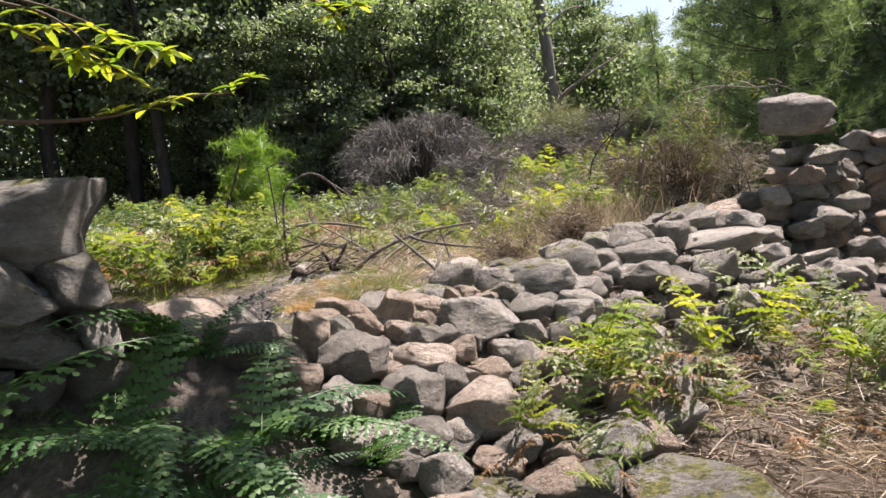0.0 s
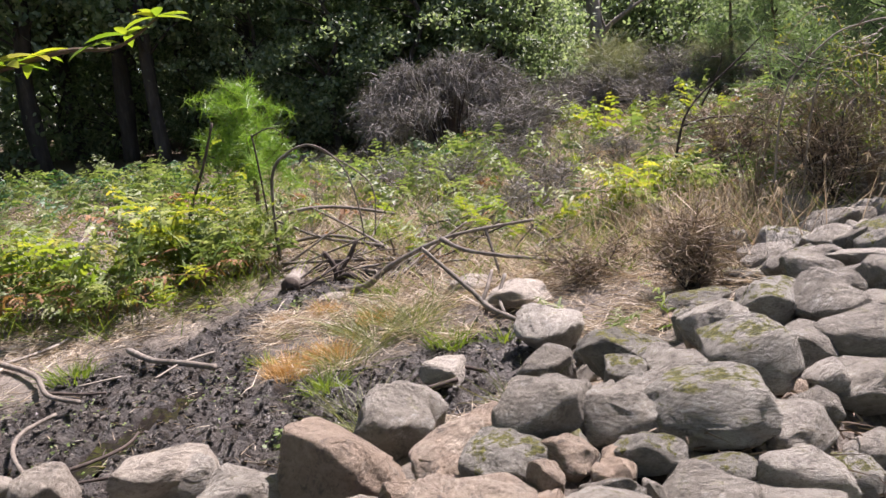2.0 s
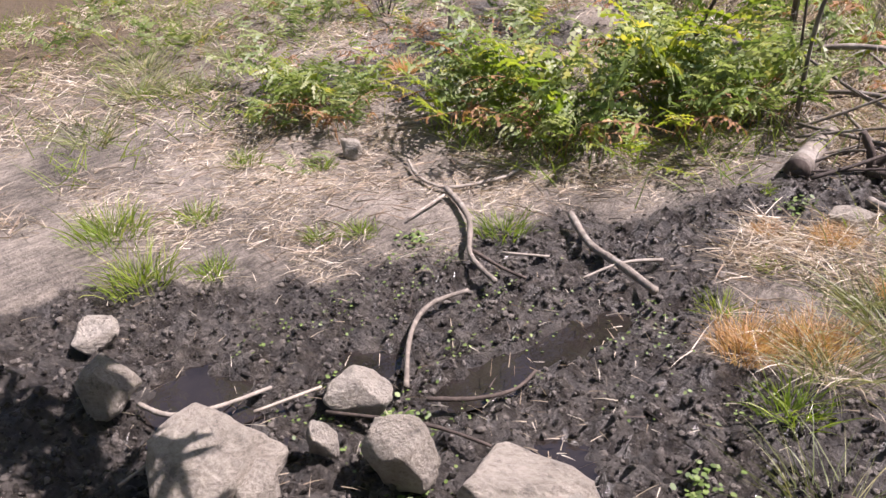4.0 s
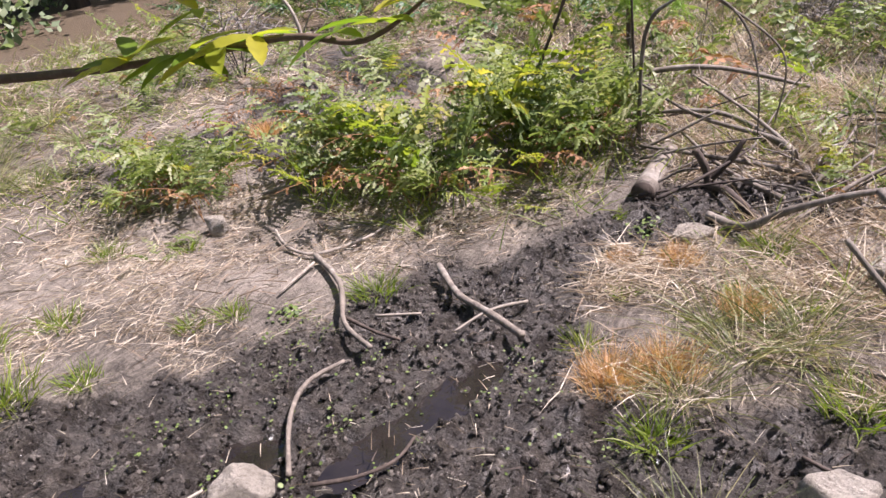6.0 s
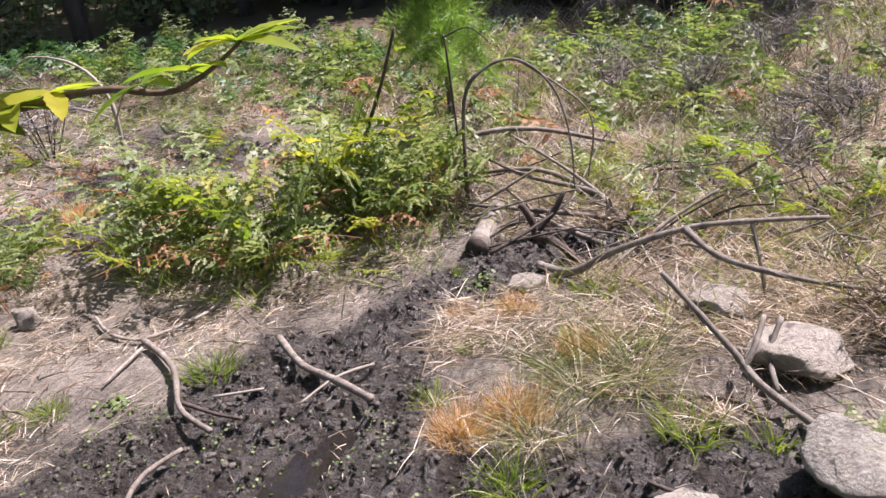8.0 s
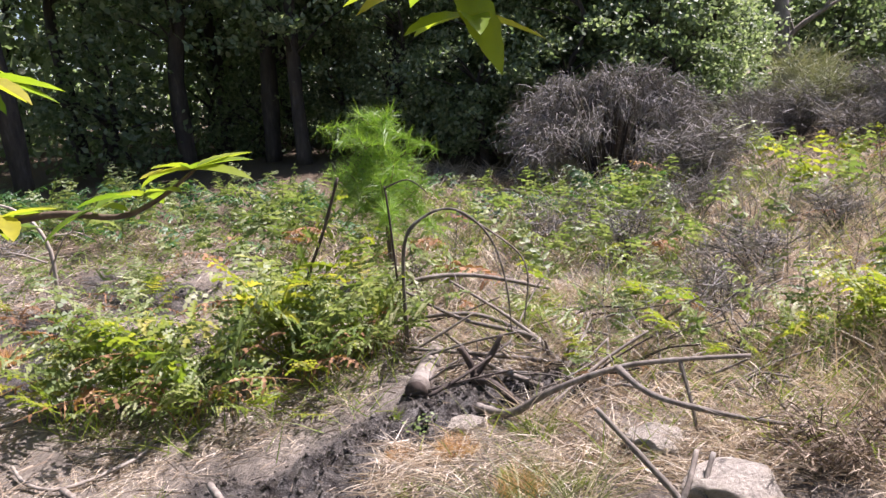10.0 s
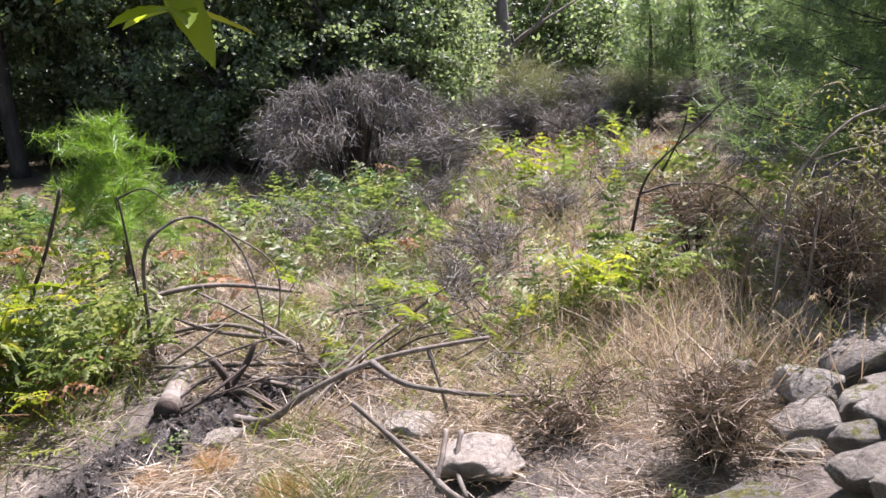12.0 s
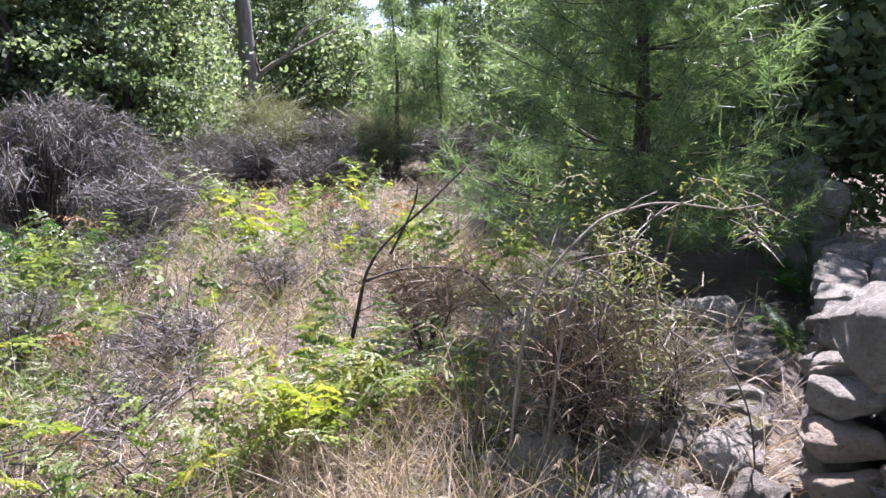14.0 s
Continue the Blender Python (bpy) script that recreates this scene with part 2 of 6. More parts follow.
def lay(x, y):
    """Height of the land: a boggy meadow behind the mound of a fallen wall, lower ground before it."""
    s = 0.744 * (x + 1.6) + 0.668 * (y - 2.5)
    p = -0.668 * (x + 1.6) + 0.744 * (y - 2.5)
    near = 0.05 + 0.02 * max(-3.0, y)
    far = 0.28 + 0.04 * max(0.0, min(y, 40.0) - 5.5) + 0.06 * max(0.0, min(x, 6.0) + 1.5) + 0.10 * max(0.0, min(-x - 2.6, 3.0))
    b = near + (far - near) * smooth_step(-0.6, 0.5, p)
    w = 0.7 if p > 0 else 0.95
    return b + (0.36 + 0.30 * smooth_step(1.3, 0.4, s)) * math.exp(-(p / w) ** 2) * smooth_step(-1.5, -0.2, s) * (1.0 - 0.75 * smooth_step(4.6, 6.2, s))


def near_segment(x, y, a, b):
    ax, ay, bx, by = *a, *b
    dx, dy = bx - ax, by - ay
    u = min(1.0, max(0.0, ((x - ax) * dx + (y - ay) * dy) / (dx * dx + dy * dy + 1e-9)))
    return math.hypot(x - ax - u * dx, y - ay - u * dy)


SEEP = [((-1.45, 7.85), (-1.95, 7.1), 0.22), ((-1.95, 7.1), (-2.1, 6.4), 0.3), ((-2.1, 6.4), (-2.15, 5.6), 0.6), ((-2.15, 5.6), (-2.5, 5.0), 0.78),
        ((-2.5, 5.0), (-3.2, 4.3), 0.7), ((-1.9, 5.4), (-0.9, 5.6), 0.5), ((-0.9, 5.6), (-0.2, 5.95), 0.42), ((-4.95, 8.5), (-4.3, 7.9), 0.42), ((-5.1, 7.0), (-5.0, 7.7), 0.32),
        ((-5.2, 9.6), (-4.4, 9.4), 0.4), ((-1.45, 7.85), (-1.0, 8.0), 0.3)]
POOLS = [((-1.86, 6.1), (-2.08, 5.3), 0.085), ((-2.95, 4.62), (-2.6, 4.6), 0.15), ((-1.6, 5.25), (-1.45, 5.2), 0.09), ((-2.45, 5.3), (-2.55, 5.2), 0.08)]


def wetness(x, y):
    w = 0.0
    for a, b, r in SEEP:
        d = near_segment(x, y, a, b) + 0.16 * noise.noise((x * 2.3, y * 2.3, 4.0)) + 0.1 * noise.noise((x * 7, y * 7, 8.0))
        w = max(w, 1.0 - smooth_step(r - 0.2, r + 0.24, d))
    return w


def pool_depth(x, y):
    w = 0.0
    for a, b, r in POOLS:
        d = near_segment(x, y, a, b) + 0.05 * noise.noise((x * 6, y * 6, 9.0))
        w = max(w, 1.0 - smooth_step(r * 0.7, r * 1.35, d))
    return w


def relief_at(x, y):
    far_off = max(abs(x), abs(y - 5.0))
    if far_off > 14:
        return 0.12 * noise.noise((x * 0.12, y * 0.12, 2.0))
    w = wetness(x, y)
    h = 0.03 * noise.noise((x * 1.6, y * 1.6, 0.0)) + 0.012 * noise.noise((x * 7, y * 7, 1.0))
    h += w * (0.085 * abs(noise.noise((x * 5, y * 5, 3.0))) + 0.11 * abs(noise.noise((x * 11, y * 11, 5.0))) - 0.06)
    return h - 0.05 * pool_depth(x, y)


def top(x, y):
    return lay(x, y) + relief_at(x, y)


def mesh_object(name, verts, faces, material, parent=None, label="", smooth=True):
    me = bpy.data.meshes.new(name)
    me.from_pydata(verts, [], faces)
    me.materials.append(material)
    if smooth:
        me.shade_smooth()
    ob = new(name, me)
    if parent:
        ob.parent = parent
    if label:
        tagged(ob, label)
    return ob


def part(name, bm, material, parent, label=""):
    me = bpy.data.meshes.new(name)
    bm.to_mesh(me)
    bm.free()
    me.materials.append(material)
    me.shade_smooth()
    ob = new(name, me)
    ob.parent = parent
    if label:
        tagged(ob, label)
    return ob


def share(name, me, parent, m):
    ob = new(name, me)
    ob.parent = parent
    ob.matrix_basis = m
    return ob


def thing(name, x, y, z, label, category, group="", turn=0.0, size=1.0):
    ob = new(name)
    ob.matrix_basis = pose(x, y, z, 0, 0, turn) @ Matrix.Scale(size, 4)
    return tagged(ob, label, category, group)


def bend(points, steps=4):
    """Points along a smooth line through the given ones."""
    P = [Vector(p) for p in points]
    out = []
    for i in range(len(P) - 1):
        a, b, c, d = P[max(0, i - 1)], P[i], P[i + 1], P[min(len(P) - 1, i + 2)]
        for k in range(steps):
            u = k / steps
            out.append(0.5 * ((2 * b) + (c - a) * u + (2 * a - 5 * b + 4 * c - d) * u * u + (3 * b - a - 3 * c + d) * u ** 3))
    out.append(P[-1])
    return out


def tube(verts, faces, line, r0, r1, sides=6, knots=0.12, rng=random):
    """Add a tapered, slightly knobbly limb along a line to the vertex and face lists."""
    start = len(verts)
    n = len(line)
    for i, p in enumerate(line):
        ahead = (line[min(n - 1, i + 1)] - line[max(0, i - 1)]).normalized()
        side = ahead.cross(Vector((0.31, 0.17, 0.93))).normalized()
        up = side.cross(ahead)
        r = (r0 + (r1 - r0) * i / (n - 1)) * (1 + rng.uniform(-knots, knots))
        for k in range(sides):
            a = 2 * math.pi * k / sides
            verts.append(p + (side * math.cos(a) + up * math.sin(a)) * r * (1 + rng.uniform(-knots, knots) * 0.7))
    for i in range(n - 1):
        for k in range(sides):
            q = start + i * sides
            faces.append((q + k, q + (k + 1) % sides, q + sides + (k + 1) % sides, q + sides + k))
    faces.append(tuple(start + k for k in reversed(range(sides))))
    faces.append(tuple(start + (n - 1) * sides + k for k in range(sides)))


def blade(verts, faces, root, tip, sag, width, rng, segments=3):
    """A thin bent strip from root to tip: a grass blade, a needle or a fine twig."""
    root, tip = Vector(root), Vector(tip)
    along = tip - root
    side = along.cross(Vector((rng.uniform(-1, 1), rng.uniform(-1, 1), 0.3)))
    if side.length < 1e-6:
        side = Vector((1, 0, 0))
    side = side.normalized() * width * 0.5
    q = len(verts)
    for i in range(segments):
        u = i / segments
        p = root + along * u + Vector((0, 0, sag * 4 * u * (1 - u)))
        w = 1 - 0.75 * u
        verts.append(p - side * w)
        verts.append(p + side * w)
    verts.append(tip)
    for i in range(segments - 1):
        faces.append((q + 2 * i, q + 2 * i + 1, q + 2 * i + 3, q + 2 * i + 2))
    faces.append((q + 2 * segments - 2, q + 2 * segments - 1, q + 2 * segments))


# ---- the ground, one sheet to the horizon ----


def axis_steps(lo, hi, step, reach):
    inner = list(np.arange(lo, hi, step))
    out, d, p = [], step, hi
    while p < reach:
        out.append(p)
        d *= 1.22
        p += d
    out.append(reach)
    left, d, p = [], step, lo
    while p > -reach:
        d *= 1.22
        p -= d
        left.append(p)
    return [-reach] + [v for v in reversed(left) if v > -reach] + inner + out


def build_ground():
    xs, ys = axis_steps(-4.6, 3.2, 0.034, 400.0), axis_steps(3.6, 8.6, 0.034, 400.0)
    nx, ny = len(xs), len(ys)
    verts, wet, litter = [], [], []
    for y in ys:
        for x in xs:
            close = abs(x) < 14 and -9 < y < 19
            verts.append((x, y, lay(x, y) + relief_at(x, y)))
            wet.append(wetness(x, y) if close else 0.0)
            wood = smooth_step(11.5, 15.5, y - 0.55 * x) if y > 8 else smooth_step(5.5, 8.0, -x)
            behind = 1.0 - smooth_step(-1.8, -0.3, -0.668 * (x + 1.6) + 0.744 * (y - 2.5))
            wood = max(wood, 0.75 * smooth_step(4.2, 6.0, x), 0.8 * behind)
            litter.append(min(1.0, max(0.0, wood + 0.3 * noise.noise((x * 0.9, y * 0.9, 6.0)))))
    faces = [(j * nx + i, j * nx + i + 1, (j + 1) * nx + i + 1, (j + 1) * nx + i) for j in range(ny - 1) for i in range(nx - 1)]
    ob = mesh_object("ground", verts, faces, GROUND)
    for key, values in (("wet", wet), ("litter", litter)):
        ob.data.attributes.new(key, "FLOAT", "POINT").data.foreach_set("value", values)
    tagged(ob, "boggy meadow soil with dry straw and black mud", "ground", kind="structure")


build_ground()


def mud_clods():
    """Trodden lumps of wet mud, too many to count."""
    rng = random.Random(15)
    bm = bmesh.new()
    bmesh.ops.create_icosphere(bm, subdivisions=1, radius=1.0)
    base = [v.co.copy() for v in bm.verts]
    tris = [tuple(v.index for v in f.verts) for f in bm.faces]
    bm.free()
    verts, faces = [], []
    for _ in range(26000):
        x, y = rng.uniform(-3.9, 0.1), rng.uniform(3.9, 8.3)
        if wetness(x, y) < rng.uniform(0.3, 0.9) or pool_depth(x, y) > 0.3:
            continue
        r = 0.004 + 0.014 * rng.random() ** 2.4
        m = pose(x, y, top(x, y) - r * 0.25, rng.uniform(-30, 30), rng.uniform(-30, 30), rng.uniform(0, 360)) @ Matrix.Diagonal((r * rng.uniform(0.8, 1.7), r, r * rng.uniform(0.5, 1.0), 1))
        b = len(verts)
        off = Vector((x * 7, y * 7, 0))
        verts.extend(m @ (v * (1 + 0.55 * noise.noise(v * 1.6 + off))) for v in base)
        faces.extend((b + i, b + j, b + k) for i, j, k in tris)
    tagged(mesh_object("mud_clods", verts, faces, MUD), "trodden lumps of wet black mud", "mud", kind="stuff")


mud_clods()


def build_water():
    for a, b, r in POOLS:
        cx, cy = (a[0] + b[0]) / 2, (a[1] + b[1]) / 2
        z = lay(cx, cy) - 0.035
        L = math.hypot(a[0] - b[0], a[1] - b[1]) / 2 + r * 1.6
        ang = math.atan2(b[1] - a[1], b[0] - a[0])
        tilt = (lay(*b) - lay(*a)) / (math.hypot(a[0] - b[0], a[1] - b[1]) + 1e-6)
        verts, n = [(cx, cy, z)], 28
        for k in range(n):
            t = 2 * math.pi * k / n
            u, v = L * math.cos(t), r * 1.7 * math.sin(t)
            verts.append((cx + u * math.cos(ang) - v * math.sin(ang), cy + u * math.sin(ang) + v * math.cos(ang), z + u * tilt * 0.6))
        ob = mesh_object("water", verts, [(0, k + 1, (k + 1) % n + 1) for k in range(n)], WATER)
        tagged(ob, "shallow brown bog water lying in the mud", "puddle", kind="structure")


build_water()

# ---- stones ----


def stone_mesh(name, seed, material, corners=15, cuts=2):
    """A broken field stone one unit across: an angular block with worn edges and an uneven skin."""
    rng = random.Random(seed)
    bm = bmesh.new()
    for _ in range(corners):
        d = Vector((rng.gauss(0, 1), rng.gauss(0, 1), rng.gauss(0, 1))).normalized()
        box = max(abs(c) for c in d)
        bm.verts.new(d / (0.45 + 0.55 * box) * rng.uniform(0.42, 0.52))
    hull = bmesh.ops.convex_hull(bm, input=bm.verts)
    bmesh.ops.delete(bm, geom=[g for g in hull["geom_interior"] if isinstance(g, bmesh.types.BMVert)], context="VERTS")
    bmesh.ops.dissolve_limit(bm, angle_limit=radians(16), verts=bm.verts, edges=bm.edges)
    bmesh.ops.bevel(bm, geom=list(bm.edges), offset=0.036, segments=2, profile=0.5, affect="EDGES", clamp_overlap=True)
    bmesh.ops.triangulate(bm, faces=bm.faces)
    bmesh.ops.subdivide_edges(bm, edges=[e for e in bm.edges if e.calc_length() > 0.16], cuts=cuts, use_grid_fill=True)
    bmesh.ops.triangulate(bm, faces=bm.faces)
    bmesh.ops.smooth_vert(bm, verts=bm.verts, factor=0.5, use_axis_x=True, use_axis_y=True, use_axis_z=True)
    off = Vector((seed * 3.7, seed * 1.3, seed * 0.7))
    for v in bm.verts:
        d = v.co.normalized()
        v.co += d * (0.06 * noise.noise(v.co * 3.2 + off) + 0.034 * noise.noise(v.co * 8 + off) + 0.014 * noise.noise(v.co * 20 + off))
    lo = [min(v.co[i] for v in bm.verts) for i in range(3)]
    hi = [max(v.co[i] for v in bm.verts) for i in range(3)]
    for v in bm.verts:
        v.co = Vector([(v.co[i] - (lo[i] + hi[i]) / 2) / (hi[i] - lo[i]) for i in range(3)])
    bmesh.ops.recalc_face_normals(bm, faces=bm.faces)
    me = bpy.data.meshes.new(name)
    bm.to_mesh(me)
    bm.free()
    me.materials.append(material)
    me.shade_smooth()
    return me


STONE_KINDS = {}
for kind_name, kind_mat in (("peach", STONE_PEACH), ("pale", STONE_PALE), ("grey", STONE_GREY), ("mossy", STONE_MOSSY)):
    STONE_KINDS[kind_name] = [stone_mesh("stone", 10 * len(STONE_KINDS) + k, kind_mat, 16 + 4 * (k % 4)) for k in range(8)]
STONE_LABELS = {"peach": "warm tan granite stone tumbled from the wall", "pale": "pale rounded granite stone lying in mud",
                "grey": "grey lichen-spotted granite stone of the fallen wall", "mossy": "dark granite stone patched with moss and lichen"}
stone_rng = random.Random(5)


def place_stone(x, y, w, h, kind, z=None, depth=None, turn=None, tilt=8, group="stones of the fallen wall", label="", wall=None):
    me = stone_rng.choice(STONE_KINDS[kind])
    ob = new("stone", me)
    d = depth or (w * stone_rng.uniform(0.75, 1.0))
    zz = z if z is not None else lay(x, y) + 0.36 * h
    turn = stone_rng.uniform(-25, 25) + stone_rng.choice((0, 180)) if turn is None else turn
    ob.matrix_basis = pose(x, y, zz, stone_rng.uniform(-tilt, tilt), stone_rng.uniform(-tilt, tilt), turn) @ Matrix.Diagonal((w * 1.06, d, h * 1.12, 1))
    if wall:
        ob.parent = wall
        return ob
    return tagged(ob, label or STONE_LABELS[kind], "stone", group)


PEACH = [
    (-0.67, 4.59, 0.43, 0.34), (-0.29, 3.88, 0.21, 0.21), (-0.14, 4.00, 0.25, 0.15), (0.01, 4.09, 0.10, 0.15),
    (-0.14, 3.77, 0.13, 0.13), (-0.27, 3.69, 0.16, 0.11), (-0.65, 3.82, 0.20, 0.15), (-0.45, 3.70, 0.21, 0.14),
    (-1.07, 4.79, 0.30, 0.14), (-0.15, 3.41, 0.30, 0.17), (0.04, 3.56, 0.14, 0.14), (0.17, 3.48, 0.22, 0.12),
    (0.50, 3.57, 0.32, 0.17), (0.12, 3.11, 0.35, 0.23), (-0.29, 2.53, 0.13, 0.09), (-0.30, 3.34, 0.15, 0.08),
    (-0.34, 3.42, 0.14, 0.11),
]
PALE = [
    (-3.07, 4.38, 0.25, 0.22), (-2.33, 5.02, 0.26, 0.15), (-1.93, 4.84, 0.26, 0.25), (-2.22, 4.74, 0.13, 0.16),
    (-2.41, 4.38, 0.44, 0.24), (-2.25, 4.46, 0.23, 0.19), (-1.49, 4.97, 0.41, 0.23), (-0.25, 7.25, 0.30, 0.12),
    (0.07, 6.78, 0.40, 0.17), (-3.97, 6.53, 0.13, 0.12), (-3.47, 4.54, 0.22, 0.09), (-1.27, 7.51, 0.20, 0.07),
    (-0.90, 5.08, 0.13, 0.11), (-0.38, 5.79, 0.22, 0.13),
]
GREY = [
    (0.13, 3.84, 0.43, 0.22), (0.03, 4.41, 0.31, 0.26), (0.26, 4.43, 0.25, 0.16), (-0.53, 5.20, 0.35, 0.26),
    (-0.53, 5.02, 0.33, 0.30), (0.12, 5.38, 0.26, 0.24), (0.2, 6.04, 0.35, 0.24), (0.45, 4.07, 0.25, 0.17),
    (0.38, 3.82, 0.22, 0.16), (0.81, 4.44, 0.27, 0.14), (0.74, 4.21, 0.26, 0.18), (0.59, 3.83, 0.22, 0.20),
    (0.80, 3.97, 0.18, 0.18), (0.53, 4.85, 0.17, 0.12),
]
GREYB = [
    (1.23, 5.14, 0.29, 0.23), (1.60, 5.37, 0.28, 0.23), (1.30, 4.96, 0.42, 0.21), (1.21, 4.68, 0.37, 0.20),
    (1.44, 4.67, 0.35, 0.24), (1.99, 5.48, 0.71, 0.20), (2.32, 6.03, 0.44, 0.25), (1.79, 4.99, 0.38, 0.26),
    (-1.02, 4.57, 0.32, 0.25), (-1.41, 4.98, 0.35, 0.18), (-0.19, 3.12, 0.28, 0.23), (-0.02, 3.23, 0.16, 0.21),
    (-0.16, 2.90, 0.26, 0.15), (-0.06, 2.66, 0.20, 0.17),
]
MOSSY = [
    (0.57, 4.46, 0.39, 0.20), (0.32, 4.24, 0.21, 0.13), (0.78, 4.74, 0.35, 0.22), (1.02, 5.21, 0.24, 0.19),
    (1.94, 5.93, 0.35, 0.24), (0.95, 6.04, 0.37, 0.14), (0.43, 5.16, 0.38, 0.23), (0.40, 5.68, 0.20, 0.15),
    (0.80, 5.52, 0.17, 0.16), (0.51, 2.68, 0.23, 0.15), (0.89, 2.61, 0.56, 0.17), (0.13, 2.63, 0.29, 0.09),
    (0.85, 3.58, 0.21, 0.18), (1.64, 4.28, 0.30, 0.22),
]
LEFT = [
    (-1.00, 3.35, 0.24, 0.26), (-0.65, 3.39, 0.20, 0.27), (-0.46, 3.32, 0.33, 0.20), (-0.56, 3.56, 0.19, 0.17),
    (-1.20, 3.10, 0.50, 0.22), (-1.35, 3.15, 0.20, 0.18), (-1.50, 3.00, 0.30, 0.20), (-1.30, 3.35, 0.25, 0.16),
    (-1.10, 3.60, 0.30, 0.20), (-0.85, 3.75, 0.25, 0.20), (-1.25, 2.85, 0.22, 0.20), (-0.90, 3.05, 0.30, 0.20),
]
RIGHT = [
    (2.13, 6.99, 0.43, 0.25), (1.78, 6.24, 0.30, 0.20), (1.61, 6.23, 0.25, 0.15), (1.73, 5.98, 0.18, 0.18),
    (2.00, 6.13, 0.30, 0.16), (1.80, 5.88, 0.23, 0.18), (1.67, 5.72, 0.31, 0.12), (1.42, 5.88, 0.29, 0.17),
    (1.93, 5.81, 0.18, 0.14), (1.39, 5.63, 0.29, 0.16), (1.55, 5.54, 0.25, 0.11), (2.04, 6.65, 0.24, 0.12),
    (2.19, 6.50, 0.24, 0.12), (2.18, 6.00, 0.22, 0.17), (1.77, 5.58, 0.19, 0.14),
]
SHADE = [
    (2.32, 7.39, 0.28, 0.11), (4.31, 8.96, 0.50, 0.23), (3.06, 7.37, 0.28, 0.21), (3.91, 7.99, 0.26, 0.19),
    (2.91, 7.21, 0.18, 0.07), (2.42, 6.78, 0.30, 0.11), (2.58, 6.99, 0.32, 0.10), (3.05, 7.34, 0.23, 0.20),
    (2.68, 6.78, 0.23, 0.14), (2.08, 6.73, 0.26, 0.13), (2.22, 6.59, 0.23, 0.13), (2.63, 7.08, 0.30, 0.11),
    (2.77, 6.88, 0.30, 0.11),
]
for row in PEACH:
    place_stone(*row, "peach")
for row in PALE:
    place_stone(*row, "pale", group="stones lying in the bog")
for row in GREY:
    place_stone(*row, "grey")
for row in GREYB:
    place_stone(*row, "grey")
for row in MOSSY:
    place_stone(*row, "mossy")
for n, row in enumerate(LEFT):
    place_stone(*row, ("mossy", "peach", "grey")[n % 3], z=lay(row[0], row[1]) + 0.4 * row[3])
for n, row in enumerate(RIGHT):
    place_stone(*row, ("grey", "grey", "mossy")[n % 3])
for row in SHADE:
    place_stone(*row, "grey", group="stones in the shade of the pine")


def wall_frame(s, p):
    """Plan position from the distance along and across the line of the old wall."""
    return -1.6 + 0.744 * s - 0.668 * p, 2.5 + 0.668 * s + 0.744 * p


taken = [(r[0], r[1], r[2] * 0.5) for rows in (PEACH, GREY, GREYB, MOSSY, LEFT, RIGHT, PALE) for r in rows]


def free_spot(x, y, r):
    return all(math.hypot(x - a, y - b) > 0.72 * c + 0.6 * r for a, b, c in taken)


def fill_stones(tries, s0, s1, p0, p1, small, large):
    """Smaller stones in the gaps of the tumbled heap."""
    for _ in range(tries):
        s, p = stone_rng.uniform(s0, s1), stone_rng.gauss((p0 + p1) / 2, (p1 - p0) / 3.2)
        x, y = wall_frame(s, p)
        w = stone_rng.uniform(small, large)
        if p0 < p < p1 and free_spot(x, y, w / 2):
            taken.append((x, y, w / 2))
            place_stone(x, y, w, w * stone_rng.uniform(0.5, 0.8), stone_rng.choice(("grey", "peach", "mossy", "peach", "peach", "pale")) if s < 2.5 else stone_rng.choice(("grey", "mossy", "grey")), tilt=25)


fill_stones(700, 1.0, 2.9, -1.25, 0.65, 0.16, 0.30)
fill_stones(700, 2.9, 5.8, -0.9, 0.55, 0.16, 0.32)
fill_stones(160, 4.8, 7.4, 0.3, 1.6, 0.15, 0.35)


def rubble():
    """Small broken stones wedged between the larger ones."""
    rng = random.Random(77)
    me = bpy.data.meshes.new("rubble")
    verts, faces, slots = [], [], []
    protos = [STONE_KINDS[k][n] for k in ("grey", "peach", "mossy") for n in (0, 3, 5)]
    kept = [([v.co.copy() for v in p.vertices], [tuple(q.vertices) for q in p.polygons]) for p in protos]
    for _ in range(420):
        s, p = rng.uniform(0.9, 5.4), rng.gauss(-0.25, 0.55)
        x, y = wall_frame(s, p)
        w = rng.uniform(0.06, 0.14)
        k = rng.randrange(len(protos))
        m = pose(x, y, lay(x, y) + 0.02, rng.uniform(0, 360), rng.uniform(0, 360), rng.uniform(0, 360)) @ Matrix.Diagonal((w, w * 0.8, w * 0.6, 1))
        b = len(verts)
        verts.extend(m @ v for v in kept[k][0])
        faces.extend(tuple(b + i for i in q) for q in kept[k][1])
        slots.extend([k // 3] * len(kept[k][1]))
    me.from_pydata(verts, [], faces)
    for mat in (STONE_GREY, STONE_PEACH, STONE_MOSSY):
        me.materials.append(mat)
    me.polygons.foreach_set("material_index", slots)
    me.shade_smooth()
    tagged(new("rubble", me), "small broken stones between the fallen blocks", "rubble", kind="stuff")


rubble()


